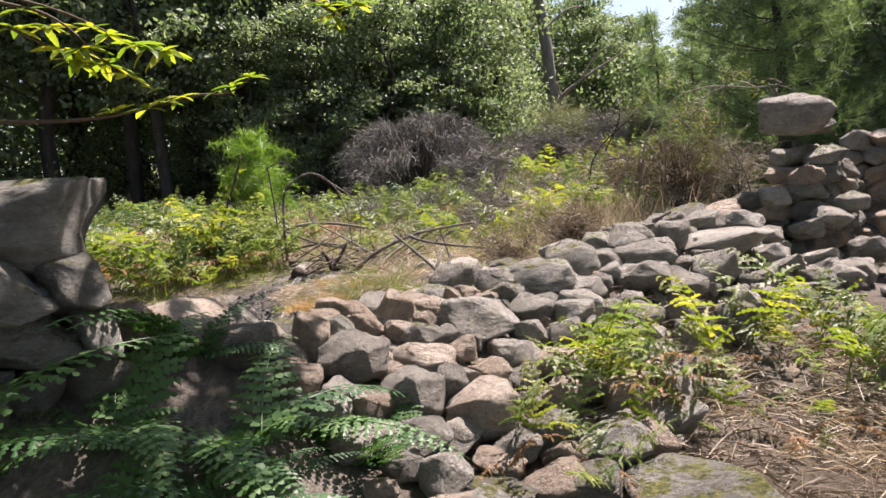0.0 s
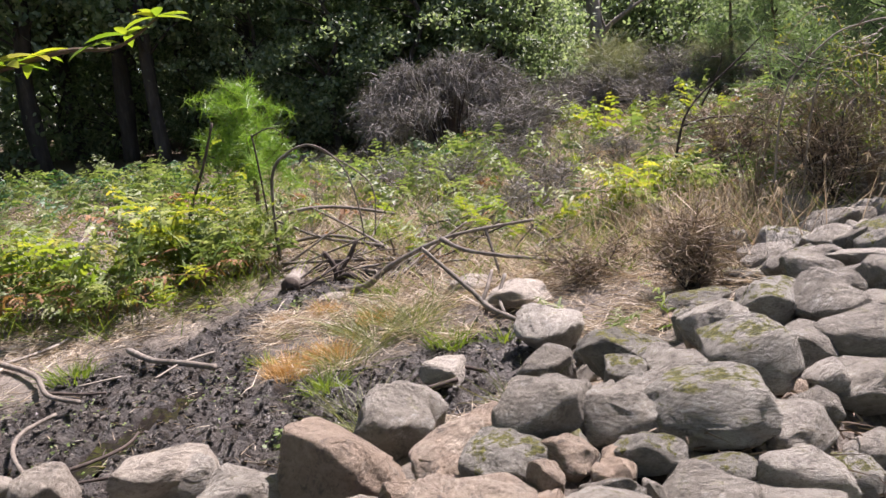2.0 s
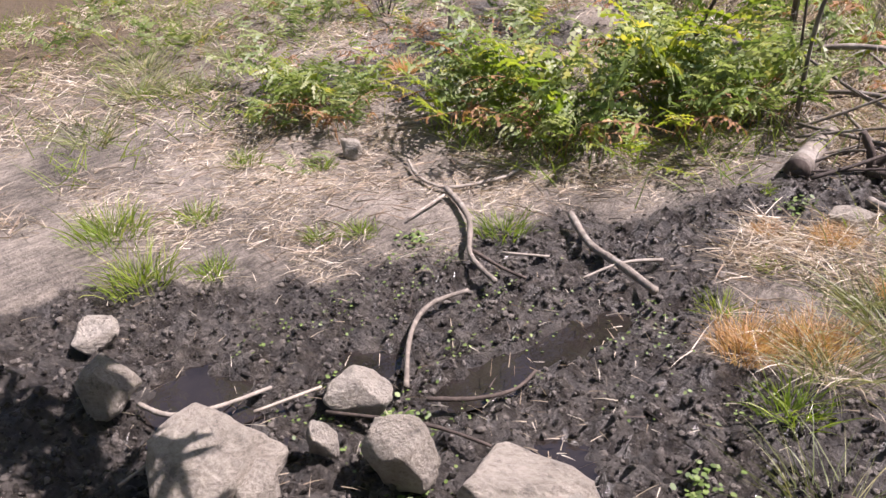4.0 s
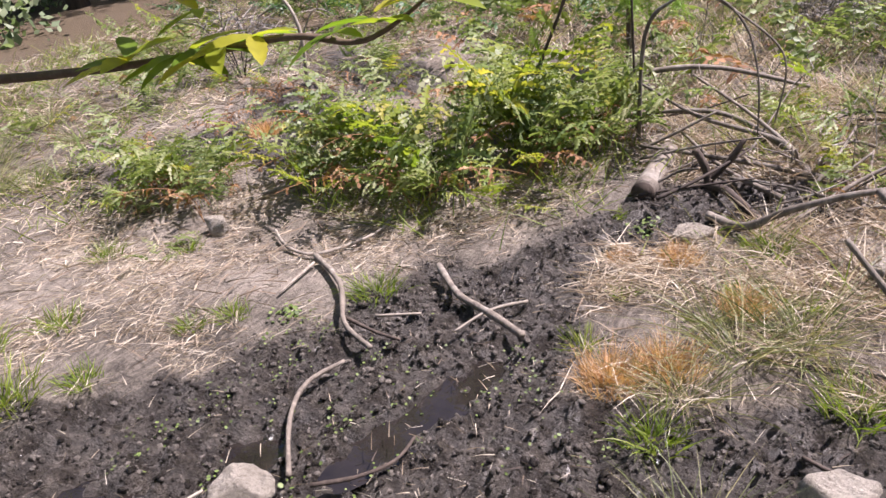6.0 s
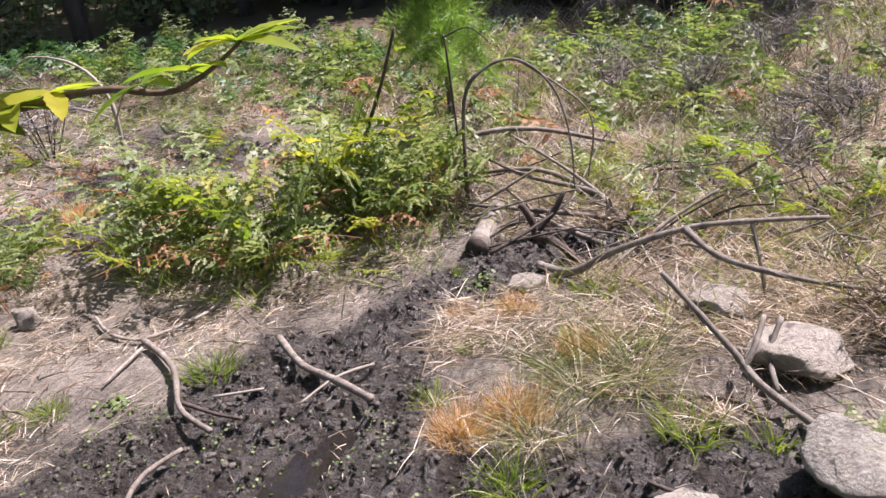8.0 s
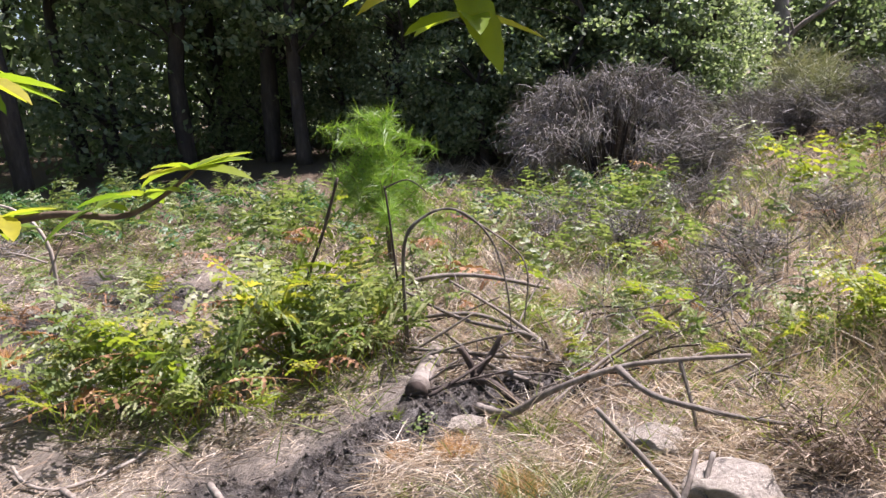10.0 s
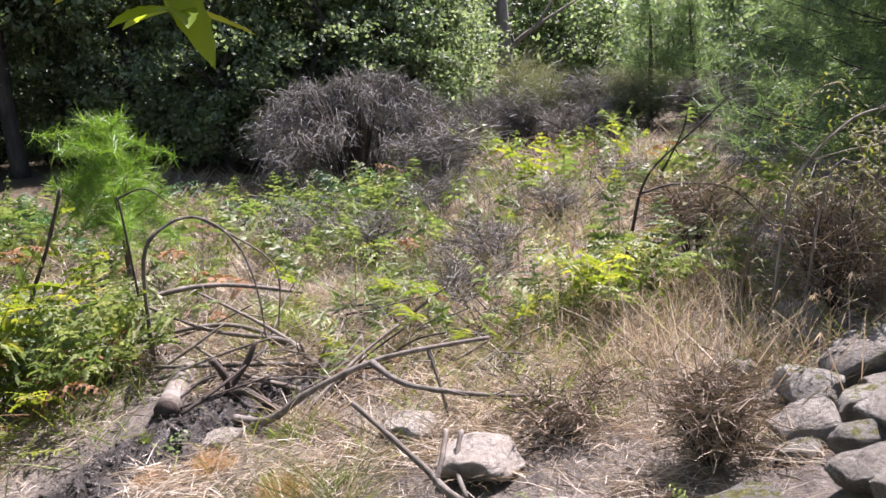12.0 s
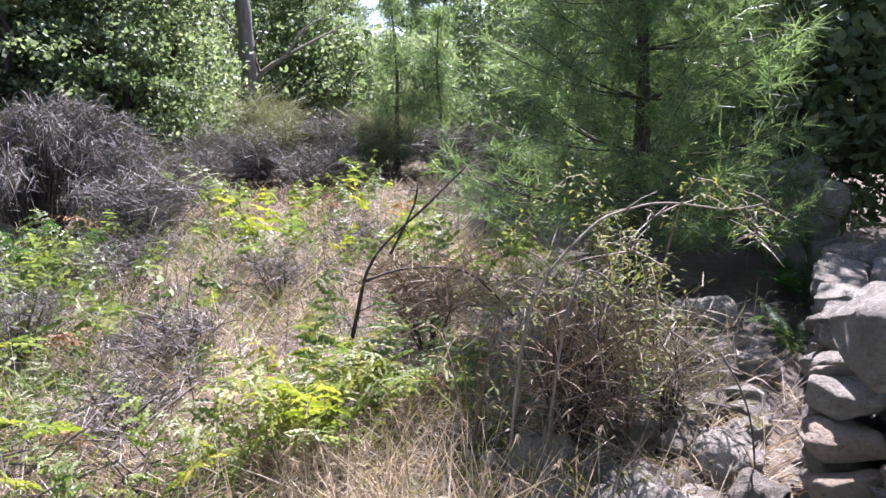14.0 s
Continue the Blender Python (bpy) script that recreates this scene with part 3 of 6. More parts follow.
def drystone_wall(label, x0, y0, turn, length, width, crest, courses, kinds=("mossy", "grey", "grey", "peach"), run=0.28, ragged=0.0, caps=()):
    """Courses of rough stones laid dry up to the height of the crest; caps lie on top of them."""
    c, s = math.cos(radians(turn)), math.sin(radians(turn))
    base = min(lay(x0 + a * c - b * s, y0 + a * s + b * c) for a in (-length / 2, 0, length / 2) for b in (-width / 2, width / 2)) - 0.06
    wall = tagged(new("wall"), label, "wall", kind="structure")
    course = (crest - base) / courses
    for k in range(courses):
        z = base + k * course
        u = -length / 2
        while u < length / 2 - 0.05:
            w = min(stone_rng.uniform(0.65, 1.6) * run, length / 2 - u + 0.05)
            drop = ragged * abs(u) / length * crest
            for v in (-width / 4, width / 4):
                if z + course < crest + 0.02 - drop * stone_rng.uniform(0.5, 1.2):
                    a, b = u + w / 2, v + stone_rng.uniform(-0.04, 0.04)
                    place_stone(x0 + a * c - b * s, y0 + a * s + b * c, w * 1.06, course * stone_rng.uniform(1.08, 1.3), stone_rng.choice(kinds), z + course / 2, width * 0.6, turn + stone_rng.uniform(-9, 9), 8, wall=wall)
            u += w * 0.96
    for x, y, z, w, d, h, r, kind in caps:
        place_stone(x, y, w, h, kind, z, d, r, 4, wall=wall)
    return wall


# end of the standing wall by the gap, capped with a broad block
drystone_wall("mossy drystone wall end with a broad capstone", -1.68, 2.42, 42, 0.9, 0.55, 1.27, 4, ("mossy",), 0.24, caps=((-1.56, 2.62, 1.39, 0.66, 0.55, 0.31, 8, "mossy"),))
drystone_wall("long mossy drystone wall in shade", -3.05, 1.2, 42, 2.6, 0.5, 1.2, 4, ("mossy", "grey"), 0.42)
# the opposite wall end with its pale balanced capstone
drystone_wall("drystone wall end with a pale balanced capstone", 3.28, 6.73, 38, 0.85, 0.55, 1.43, 8, ("mossy", "grey", "mossy", "peach"), 0.19, 0.45, caps=((3.04, 6.53, 1.59, 0.60, 0.5, 0.32, -8, "grey"), (3.33, 6.88, 1.49, 0.4, 0.4, 0.16, 20, "grey")))
drystone_wall("lichened drystone wall under the trees", 5.1, 8.2, 38, 2.4, 0.6, 1.35, 7, run=0.3)
# slumped stones in front of that wall end
for dx, dy, w, h, up in ((-0.55, -0.3, 0.42, 0.2, 0.3), (-0.35, -0.42, 0.36, 0.2, 0.5), (-0.15, -0.5, 0.4, 0.22, 0.28), (0.08, -0.5, 0.4, 0.2, 0.5), (0.3, -0.4, 0.36, 0.18, 0.7), (-0.85, -0.55, 0.45, 0.2, 0.12),
                         (-0.6, -0.7, 0.46, 0.22, 0.05), (-0.2, -0.8, 0.42, 0.24, 0.05), (0.25, -0.75, 0.45, 0.25, 0.2), (0.6, -0.5, 0.4, 0.24, 0.45), (-1.1, -0.8, 0.5, 0.24, 0.0), (0.0, -1.0, 0.5, 0.26, 0.0), (0.5, -0.95, 0.42, 0.22, 0.1)):
    w, h = w * 0.72, h * 0.82
    place_stone(3.08 + dx, 6.63 + dy, w, h, stone_rng.choice(("grey", "mossy", "grey", "peach")), lay(3.08 + dx, 6.63 + dy) + 0.4 * h + up * 0.75)
# shaded wall beyond the pine
drystone_wall("shaded mossy drystone wall beyond the pine", 6.75, 10.45, 55, 2.0, 0.6, 1.7, 5, ("mossy", "grey"), 0.45, caps=((6.35, 10.0, 1.78, 0.75, 0.6, 0.2, 20, "mossy"), (6.8, 10.4, 1.8, 0.6, 0.5, 0.2, 40, "mossy")))

# ---- ferns ----


def frond_mesh(name, seed, material, length, pairs=9, stipe=0.38, arch=0.5, broad=0.36, lobes=8, droop=0.25, twist=0.3, lost=0.08, slim=0.13, wild=1.0):
    """A twice-divided fern frond: a bent stalk, side branches in pairs that hang and twist unevenly, leaflets along each."""
    rng = random.Random(seed)
    verts, faces = [], []
    line = []
    for i in range(13):
        u = i / 12
        line.append(Vector((length * (arch * u * u * 0.9 + 0.05 * math.sin(u * 5 + seed)), 0.06 * length * math.sin(3 * u + seed), length * (u - 0.42 * arch * u ** 2.6))))
    tube(verts, faces, line, 0.0045, 0.0016, 4, 0.0, rng)

    def at(u):
        k = min(11.999, u * 12)
        i = int(k)
        return line[i].lerp(line[i + 1], k - i), (line[i + 1] - line[i]).normalized()

    for j in range(pairs):
        f = j / pairs
        p0, ahead = at(min(0.995, stipe + (1 - stipe) * f ** 0.9))
        reach = length * broad * (1 - f) ** 0.8 * (0.8 + 0.2 * min(1.0, f * 6)) + 0.015
        for sign in (-1, 1):
            if rng.random() < lost:
                continue
            far = reach * (1 + wild * rng.uniform(-0.3, 0.15))
            side = Vector((0, 1, 0)) * sign
            way = (side * 0.9 + ahead * (0.5 + wild * rng.uniform(-0.25, 0.25)) + Vector((rng.gauss(0, 0.16), 0, rng.gauss(0, 0.22))) * wild).normalized()
            normal = (way.cross(ahead).normalized() * sign + ahead * rng.gauss(0, twist) + Vector((0, 0, rng.gauss(0, twist)))).normalized()
            count = max(2, int(lobes * (far / (length * broad)) + 1.5))
            sag, hook = droop * (1 + wild * rng.uniform(-0.7, 0.9)), wild * rng.gauss(0, 0.16)
            curl = 0.2 + wild * rng.uniform(-0.35, 0.35)
            spine = []
            for q in range(count + 1):
                g = q / count
                spine.append(len(verts))
                verts.append(p0 + way * far * g * (1 - 0.12 * g) + ahead * hook * far * g * g - Vector((0, 0, sag * far * g * g)))
            for q in range(count):
                g = (q + 0.4) / count
                a, c = spine[q], spine[q + 1]
                along = (verts[c] - verts[a]).normalized()
                across = along.cross(normal).normalized()
                size = far * slim * (1 - 0.8 * g) * (0.6 + 0.4 * min(1.0, g * 5)) * rng.uniform(0.8, 1.2) + 0.004
                for t in (-1, 1):
                    b = len(verts)
                    lift = normal * sign * size * (curl + rng.gauss(0, 0.2))
                    verts.append(verts[a] + across * t * size * 0.5 + along * size * 0.1 - lift * 0.3)
                    verts.append(verts[a].lerp(verts[c], 0.5) + across * t * size + along * size * 0.4 - lift)
                    faces.append((a, b, b + 1, c))
    me = bpy.data.meshes.new(name)
    me.from_pydata(verts, [], faces)
    me.materials.append(material)
    return me


FRONDS = {}
for key, mat, arches, args in (
        ("green", BRACKEN, (0.15, 0.3, 0.45, 0.6, 0.75, 0.4), dict(length=1.0, pairs=11, stipe=0.34, broad=0.30, lobes=5, droop=0.3)),
        ("lime", BRACKEN_LIME, (0.2, 0.35, 0.5, 0.65), dict(length=1.0, pairs=11, stipe=0.34, broad=0.30, lobes=5, droop=0.28)),
        ("dead", BRACKEN_DEAD, (0.6, 0.8, 0.95), dict(length=0.8, pairs=9, stipe=0.3, broad=0.22, lobes=4, droop=0.6, twist=0.6, lost=0.25)),
        ("shade", BRACKEN_SHADED, (0.55, 0.7, 0.85, 0.95), dict(length=1.0, pairs=17, stipe=0.1, broad=0.24, lobes=4, droop=0.2, twist=0.04, lost=0.0, slim=0.17, wild=0.15))):
    FRONDS[key] = [frond_mesh("frond", 40 + k, mat, arch=a, **args) for k, a in enumerate(arches)]
fern_rng = random.Random(11)


FAR_FRONDS = {}
for key, mat, arches in (("green", BRACKEN, (0.15, 0.35, 0.6)), ("lime", BRACKEN_LIME, (0.2, 0.5)), ("dead", BRACKEN_DEAD, (0.8, 1.0)), ("shade", BRACKEN_SHADED, (0.6, 0.8))):
    FAR_FRONDS[key] = [frond_mesh("frond", 60 + k, mat, arch=a, length=1.0, pairs=8, stipe=0.42, broad=0.32, lobes=2, droop=0.35, twist=0.35, slim=0.16) for k, a in enumerate(arches)]
far_bracken = []


def fern(x, y, height, fronds, mix=("green",), label="", spread=28, group="bracken", name="bracken"):
    if y > 9.7:
        for k in range(fronds):
            s = 1.12 * height * fern_rng.uniform(0.5, 1.2)
            m = pose(x + fern_rng.uniform(-0.1, 0.1), y + fern_rng.uniform(-0.1, 0.1), lay(x, y) + relief_at(x, y) - 0.02, 0, 0, fern_rng.uniform(0, 360)) @ pose(0, 0, 0, 0, fern_rng.uniform(0, spread), 0) @ Matrix.Scale(s, 4)
            key = fern_rng.choice(mix)
            far_bracken.append((key, fern_rng.choice(FAR_FRONDS[key]), m))
        return None
    root = thing(name, x, y, lay(x, y) + relief_at(x, y) - 0.02, label or "green bracken fern growing in dry grass", "fern", group)
    start = fern_rng.uniform(0, 360)
    for k in range(fronds):
        s = 1.0 * height * fern_rng.uniform(0.4, 1.2)
        m = pose(fern_rng.uniform(-0.08, 0.08), fern_rng.uniform(-0.08, 0.08), 0, 0, 0, start + 360 * k / fronds + fern_rng.uniform(-30, 30)) @ pose(0, 0, 0, 0, fern_rng.uniform(spread * 0.1 if spread < 40 else 18, spread), 0) @ Matrix.Scale(s, 4)
        share("frond", fern_rng.choice(FRONDS[fern_rng.choice(mix)]), root, m)
    return root


GREEN, MIXED, LIMEY = ("green", "green", "green", "lime", "green", "green", "dead"), ("green", "green", "green", "lime", "dead"), ("lime", "green", "green", "lime", "lime", "green", "dead")


def fern_patch(cx, cy, rx, ry, count, height, mix, fronds=(3, 5), label=""):
    for _ in range(int(count * (1.0 if cy < 4.5 else 0.75 if cy > 9.7 and mix[0] != "shade" else 1.35))):
        a, r = fern_rng.uniform(0, 2 * math.pi), math.sqrt(fern_rng.random())
        x, y = cx + rx * r * math.cos(a), cy + ry * r * math.sin(a)
        fern(x, y, height * fern_rng.uniform(0.75, 1.15), fern_rng.randint(*fronds), mix, label)


# the two thick clumps beside the mud, then the looser ones around
fern_patch(-3.4, 7.45, 0.62, 0.35, 17, 0.9, MIXED, (4, 6), "dense green bracken clump with withered brown fronds")
fern_patch(-2.55, 8.35, 0.5, 0.35, 13, 1.12, MIXED, (4, 6), "tall green bracken clump beside dead branches")
fern_patch(-4.7, 6.75, 0.55, 0.4, 14, 0.62, MIXED, (4, 6), "low bracken clump at the edge of the mud")
fern(-2.5, 7.55, 0.5, 7, ("lime",), "yellow-green bracken at the edge of the mud", 50)
fern(-4.05, 6.15, 0.4, 4, GREEN, "green bracken leaning over dry ground", 55)
fern_patch(-4.9, 9.0, 1.1, 0.6, 9, 0.6, MIXED)
fern_patch(-5.3, 8.2, 0.7, 0.5, 5, 0.5, ("dead",), (3, 5), "withered orange-brown bracken lying over")
fern_patch(-3.5, 8.9, 0.4, 0.3, 3, 0.6, ("dead",), (3, 5), "withered orange-brown bracken lying over")
fern_patch(-2.25, 8.7, 0.28, 0.2, 7, 0.95, GREEN)
fern_patch(-7.6, 9.0, 1.2, 1.0, 9, 0.6, MIXED)
fern_patch(-8.4, 7.0, 1.0, 0.8, 6, 0.5, GREEN)
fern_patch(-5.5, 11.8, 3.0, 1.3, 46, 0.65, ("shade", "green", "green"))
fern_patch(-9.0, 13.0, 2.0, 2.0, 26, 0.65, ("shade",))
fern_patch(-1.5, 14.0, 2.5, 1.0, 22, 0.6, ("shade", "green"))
fern_patch(-6.5, 8.0, 1.0, 1.2, 9, 0.6, GREEN)
fern_patch(-3.6, 10.6, 1.6, 0.9, 16, 0.7, GREEN)
fern_patch(-1.7, 10.6, 1.2, 0.9, 16, 0.72, GREEN)
fern_patch(-0.5, 8.2, 0.5, 0.35, 5, 0.5, LIMEY, (3, 5), "bright green bracken growing through dead branches")
fern_patch(0.4, 8.35, 0.5, 0.35, 7, 0.62, LIMEY)
fern_patch(1.3, 8.75, 0.55, 0.45, 10, 0.85, LIMEY, (3, 5), "tall bracken with sun glinting on its fronds")
fern_patch(0.6, 10.6, 1.0, 0.8, 10, 0.65, GREEN)
fern_patch(3.3, 10.6, 0.7, 0.6, 7, 0.8, GREEN)
fern_patch(2.0, 13.8, 1.8, 1.3, 18, 0.75, LIMEY)
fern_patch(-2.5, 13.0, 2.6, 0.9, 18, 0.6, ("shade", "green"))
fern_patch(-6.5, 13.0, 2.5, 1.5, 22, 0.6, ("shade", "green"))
fern_patch(-8.5, 10.5, 1.5, 1.5, 8, 0.6, ("green",))
fern(0.45, 5.95, 0.42, 5, ("green",), "small green fern between the fallen stones", 40)
fern(0.75, 5.85, 0.38, 4, ("green", "lime"), "small green fern between the fallen stones", 45)
fern_patch(1.0, 11.8, 2.6, 1.2, 22, 0.7, GREEN)
fern_patch(-1.2, 12.0, 1.5, 0.9, 14, 0.65, GREEN)
fern_patch(3.2, 15.6, 2.0, 1.0, 14, 0.8, GREEN)
fern_patch(2.1, 8.9, 0.5, 0.4, 6, 0.75, GREEN)
fern_patch(-0.6, 9.4, 0.7, 0.5, 8, 0.6, GREEN)
# bracken in front of the fallen wall, on the near side
fern_patch(1.05, 3.4, 0.4, 0.3, 9, 0.72, LIMEY, (3, 4), "sunlit bracken growing from the fallen stones")
fern_patch(0.45, 2.85, 0.3, 0.2, 6, 0.45, ("lime", "green", "dead"), (3, 4), "low sunlit bracken among the fallen stones")
fern_patch(1.95, 3.9, 0.35, 0.35, 7, 0.85, LIMEY, (2, 4), "tall sunlit bracken before the old wall")
fern_patch(1.75, 3.2, 0.45, 0.3, 7, 0.5, ("lime", "dead", "green", "dead"), (3, 4), "half-withered bracken in dry litter")
fern_patch(2.3, 3.8, 0.3, 0.3, 4, 0.7, LIMEY, (2, 4), "tall sunlit bracken before the old wall")
fern(3.35, 5.9, 0.5, 5, GREEN, "bracken at the foot of the wall end", 45)
fern_patch(4.3, 8.6, 0.7, 0.6, 7, 0.5, ("shade", "green"))
fern_patch(6.3, 9.0, 0.8, 0.8, 7, 0.6, ("shade",))
# arching ferns by the wall, in the green darkened for shade
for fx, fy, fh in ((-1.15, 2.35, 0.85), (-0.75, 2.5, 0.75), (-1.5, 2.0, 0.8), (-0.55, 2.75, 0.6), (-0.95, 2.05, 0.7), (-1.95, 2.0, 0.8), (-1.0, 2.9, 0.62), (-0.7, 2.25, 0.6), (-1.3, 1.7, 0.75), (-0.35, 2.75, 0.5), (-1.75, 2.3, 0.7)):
    fern(fx, fy, fh * 1.1, 7, ("shade",), "arching fern by the wall, its green darkened for the shade there", 45, "ferns by the wall", "fern")


def join_far_bracken():
    """The bracken beyond the clearing's middle, past counting."""
    keys = list(FAR_FRONDS)
    verts, faces, slots = [], [], []
    for key, me, m in far_bracken:
        b = len(verts)
        verts.extend(m @ v.co for v in me.vertices)
        faces.extend(tuple(b + i for i in q.vertices) for q in me.polygons)
        slots.extend([keys.index(key)] * len(me.polygons))
    me = bpy.data.meshes.new("far_bracken")
    me.from_pydata(verts, [], faces)
    for mat in (BRACKEN, BRACKEN_LIME, BRACKEN_DEAD, BRACKEN_SHADED):
        me.materials.append(mat)
    me.polygons.foreach_set("material_index", slots)
    tagged(new("far_bracken", me), "bracken spread over the back of the clearing", "fern", kind="stuff")


join_far_bracken()

# ---- trees ----


def oak_meshes(seed, height, crown_low, radius, clusters, leaves, leaf):
    """Trunk with limbs, and a crown of leaf clusters with an uneven outline."""
    rng = random.Random(seed)
    tv, tf = [], []
    sway = [Vector((rng.uniform(-0.2, 0.2) * u * 3, rng.uniform(-0.2, 0.2) * u * 3, height * 0.92 * u)) for u in (0, 0.2, 0.4, 0.6, 0.8, 1)]
    line = bend(sway, 3)
    tube(tv, tf, line, height * 0.017 + 0.02, 0.02, 8, 0.1, rng)
    cv, cf = [], []
    for c in range(clusters):
        a, r, v = rng.uniform(0, 2 * math.pi), math.sqrt(rng.uniform(0.08, 1.0)), rng.random()
        z = crown_low + (height - crown_low) * v
        wide = radius * (0.55 + 0.6 * math.sin(math.pi * min(1, v * 0.9 + 0.12))) * (0.75 + 0.6 * noise.noise((math.cos(a) * 1.5 + seed, math.sin(a) * 1.5, v * 3)))
        centre = Vector((math.cos(a) * r * wide, math.sin(a) * r * wide, z))
        if c % 4 == 0:
            root = line[min(len(line) - 1, int(len(line) * min(0.95, max(0.25, (z - 0.5) / height))))]
            tube(tv, tf, bend([root, root.lerp(centre, 0.5) + Vector((0, 0, 0.12)), centre], 2), 0.035, 0.008, 4, 0.1, rng)
        spread = rng.uniform(0.18, 0.4)
        for _ in range(leaves):
            p = centre + Vector((rng.gauss(0, spread), rng.gauss(0, spread), rng.gauss(0, spread * 0.4)))
            way = Vector((rng.gauss(0, 1), rng.gauss(0, 1), rng.gauss(-0.7, 0.7))).normalized()
            side = way.cross(Vector((rng.gauss(0, 0.9), rng.gauss(0, 0.9), 1))).normalized()
            s = leaf * rng.uniform(0.7, 1.3)
            b = len(cv)
            cv.extend((p - way * s * 0.5, p + side * s * 0.32 + way * s * 0.1, p + way * s * 0.5, p - side * s * 0.32 + way * s * 0.1))
            cf.append((b, b + 1, b + 2, b + 3))
    meshes = []
    for nm, v, f, mat in (("trunk", tv, tf, BARK_DARK), ("crown", cv, cf, OAK_LEAF)):
        me = bpy.data.meshes.new(nm)
        me.from_pydata(v, [], f)
        me.materials.append(mat)
        if nm == "trunk":
            me.shade_smooth()
        meshes.append(me)
    return meshes


OAKS = [oak_meshes(1, 9.5, 2.6, 2.3, 130, 64, 0.16), oak_meshes(2, 8.5, 1.3, 2.2, 150, 64, 0.16), oak_meshes(3, 10.5, 3.0, 2.5, 140, 60, 0.17),
        oak_meshes(4, 6.5, 0.7, 2.0, 120, 95, 0.135), oak_meshes(5, 11.0, 4.2, 2.1, 110, 60, 0.17)]
tree_rng = random.Random(21)


def oak(x, y, kind, size=1.0, label="dark-trunked oak with dense green foliage", group="oaks of the wood"):
    root = thing("oak_tree", x, y, lay(x, y) - 0.1, label, "tree", group, tree_rng.uniform(0, 360), size * tree_rng.uniform(0.92, 1.08))
    for nm, me in zip(("trunk", "crown"), OAKS[kind]):
        share(nm, me, root, Matrix())
    return root


# front of the wood behind the meadow, denser rows behind
for x, y, k in ((-13, 12, 2), (-11, 15, 4), (-9.6, 18.2, 2), (-8.0, 19.0, 4), (-6.8, 18.0, 0), (-5.2, 19.2, 4), (-3.7, 21.4, 0), (-2.2, 22.4, 1), (-0.4, 23.0, 1), (0.9, 24.2, 1), (1.9, 27.4, 1),
                (1.2, 26.5, 1), (-12.5, 18.5, 4), (-10.5, 21.5, 2), (-7.2, 22, 4), (-4.4, 22.5, 2), (-1.4, 23, 2), (1.0, 24.5, 2), (3.6, 33, 0), (1.8, 31, 2), (-14.5, 22, 2), (-8.8, 25.5, 2),
                (-5.6, 26.5, 2), (-2.8, 27, 0), (0.2, 28.5, 2), (-17, 15, 2), (-19, 20, 2), (-12, 27, 0), (-16, 9, 2), (-13.5, 7.0, 0), (-10, 29, 2), (-13.5, 31, 2), (-17, 27, 2), (-7, 30.5, 0), (-4, 31, 2), (-20, 25, 2), (-22, 17, 2), (-9.2, 22.8, 4), (-11.8, 24.6, 4)):
    oak(x, y, k)
for x, y, k, s in ((5.6, 30, 3, 0.95), (8.2, 34, 3, 0.75), (10.0, 38, 3, 0.8), (12.5, 37, 3, 0.85), (15.0, 35, 1, 0.9), (13.6, 29, 1, 1.0), (11.6, 23, 1, 0.95), (14, 26, 2, 1.0), (10.5, 18, 0, 1.0), (13, 20, 2, 1.0),
                   (9.6, 14.2, 1, 1.0), (12.5, 15, 0, 1.0), (10, 10.5, 0, 1.0), (12.5, 11, 2, 1), (9.5, 6.5, 1, 0.9), (13, 7, 2, 1.0), (9, 2.0, 0, 1.0), (8.0, 12.0, 3, 0.9), (8.5, 9.9, 1, 0.9), (8.6, 16.5, 3, 0.9)):
    oak(x, y, k, s)
for x, y, k, s in ((-4.9, 18.6, 3, 0.7), (-3.0, 18.0, 3, 0.68), (-1.3, 18.4, 3, 0.72), (0.4, 19.2, 3, 0.74), (1.3, 20.8, 3, 0.78), (-6.6, 19.6, 3, 0.6), (5.9, 28.0, 3, 0.75), (-2.1, 20.2, 3, 0.9), (-0.2, 21.2, 3, 0.95)):
    oak(x, y, k, s, "leafy oak with branches down to the ground")
for x in range(-6, 9, 2):
    oak(x * 4.2 + tree_rng.uniform(-2, 2), 46 + tree_rng.uniform(-4, 6) - abs(x), 2 if not 0 < x < 4 else 3, 1.15 if not 0 < x < 4 else 0.8, "distant oak at the back of the wood")


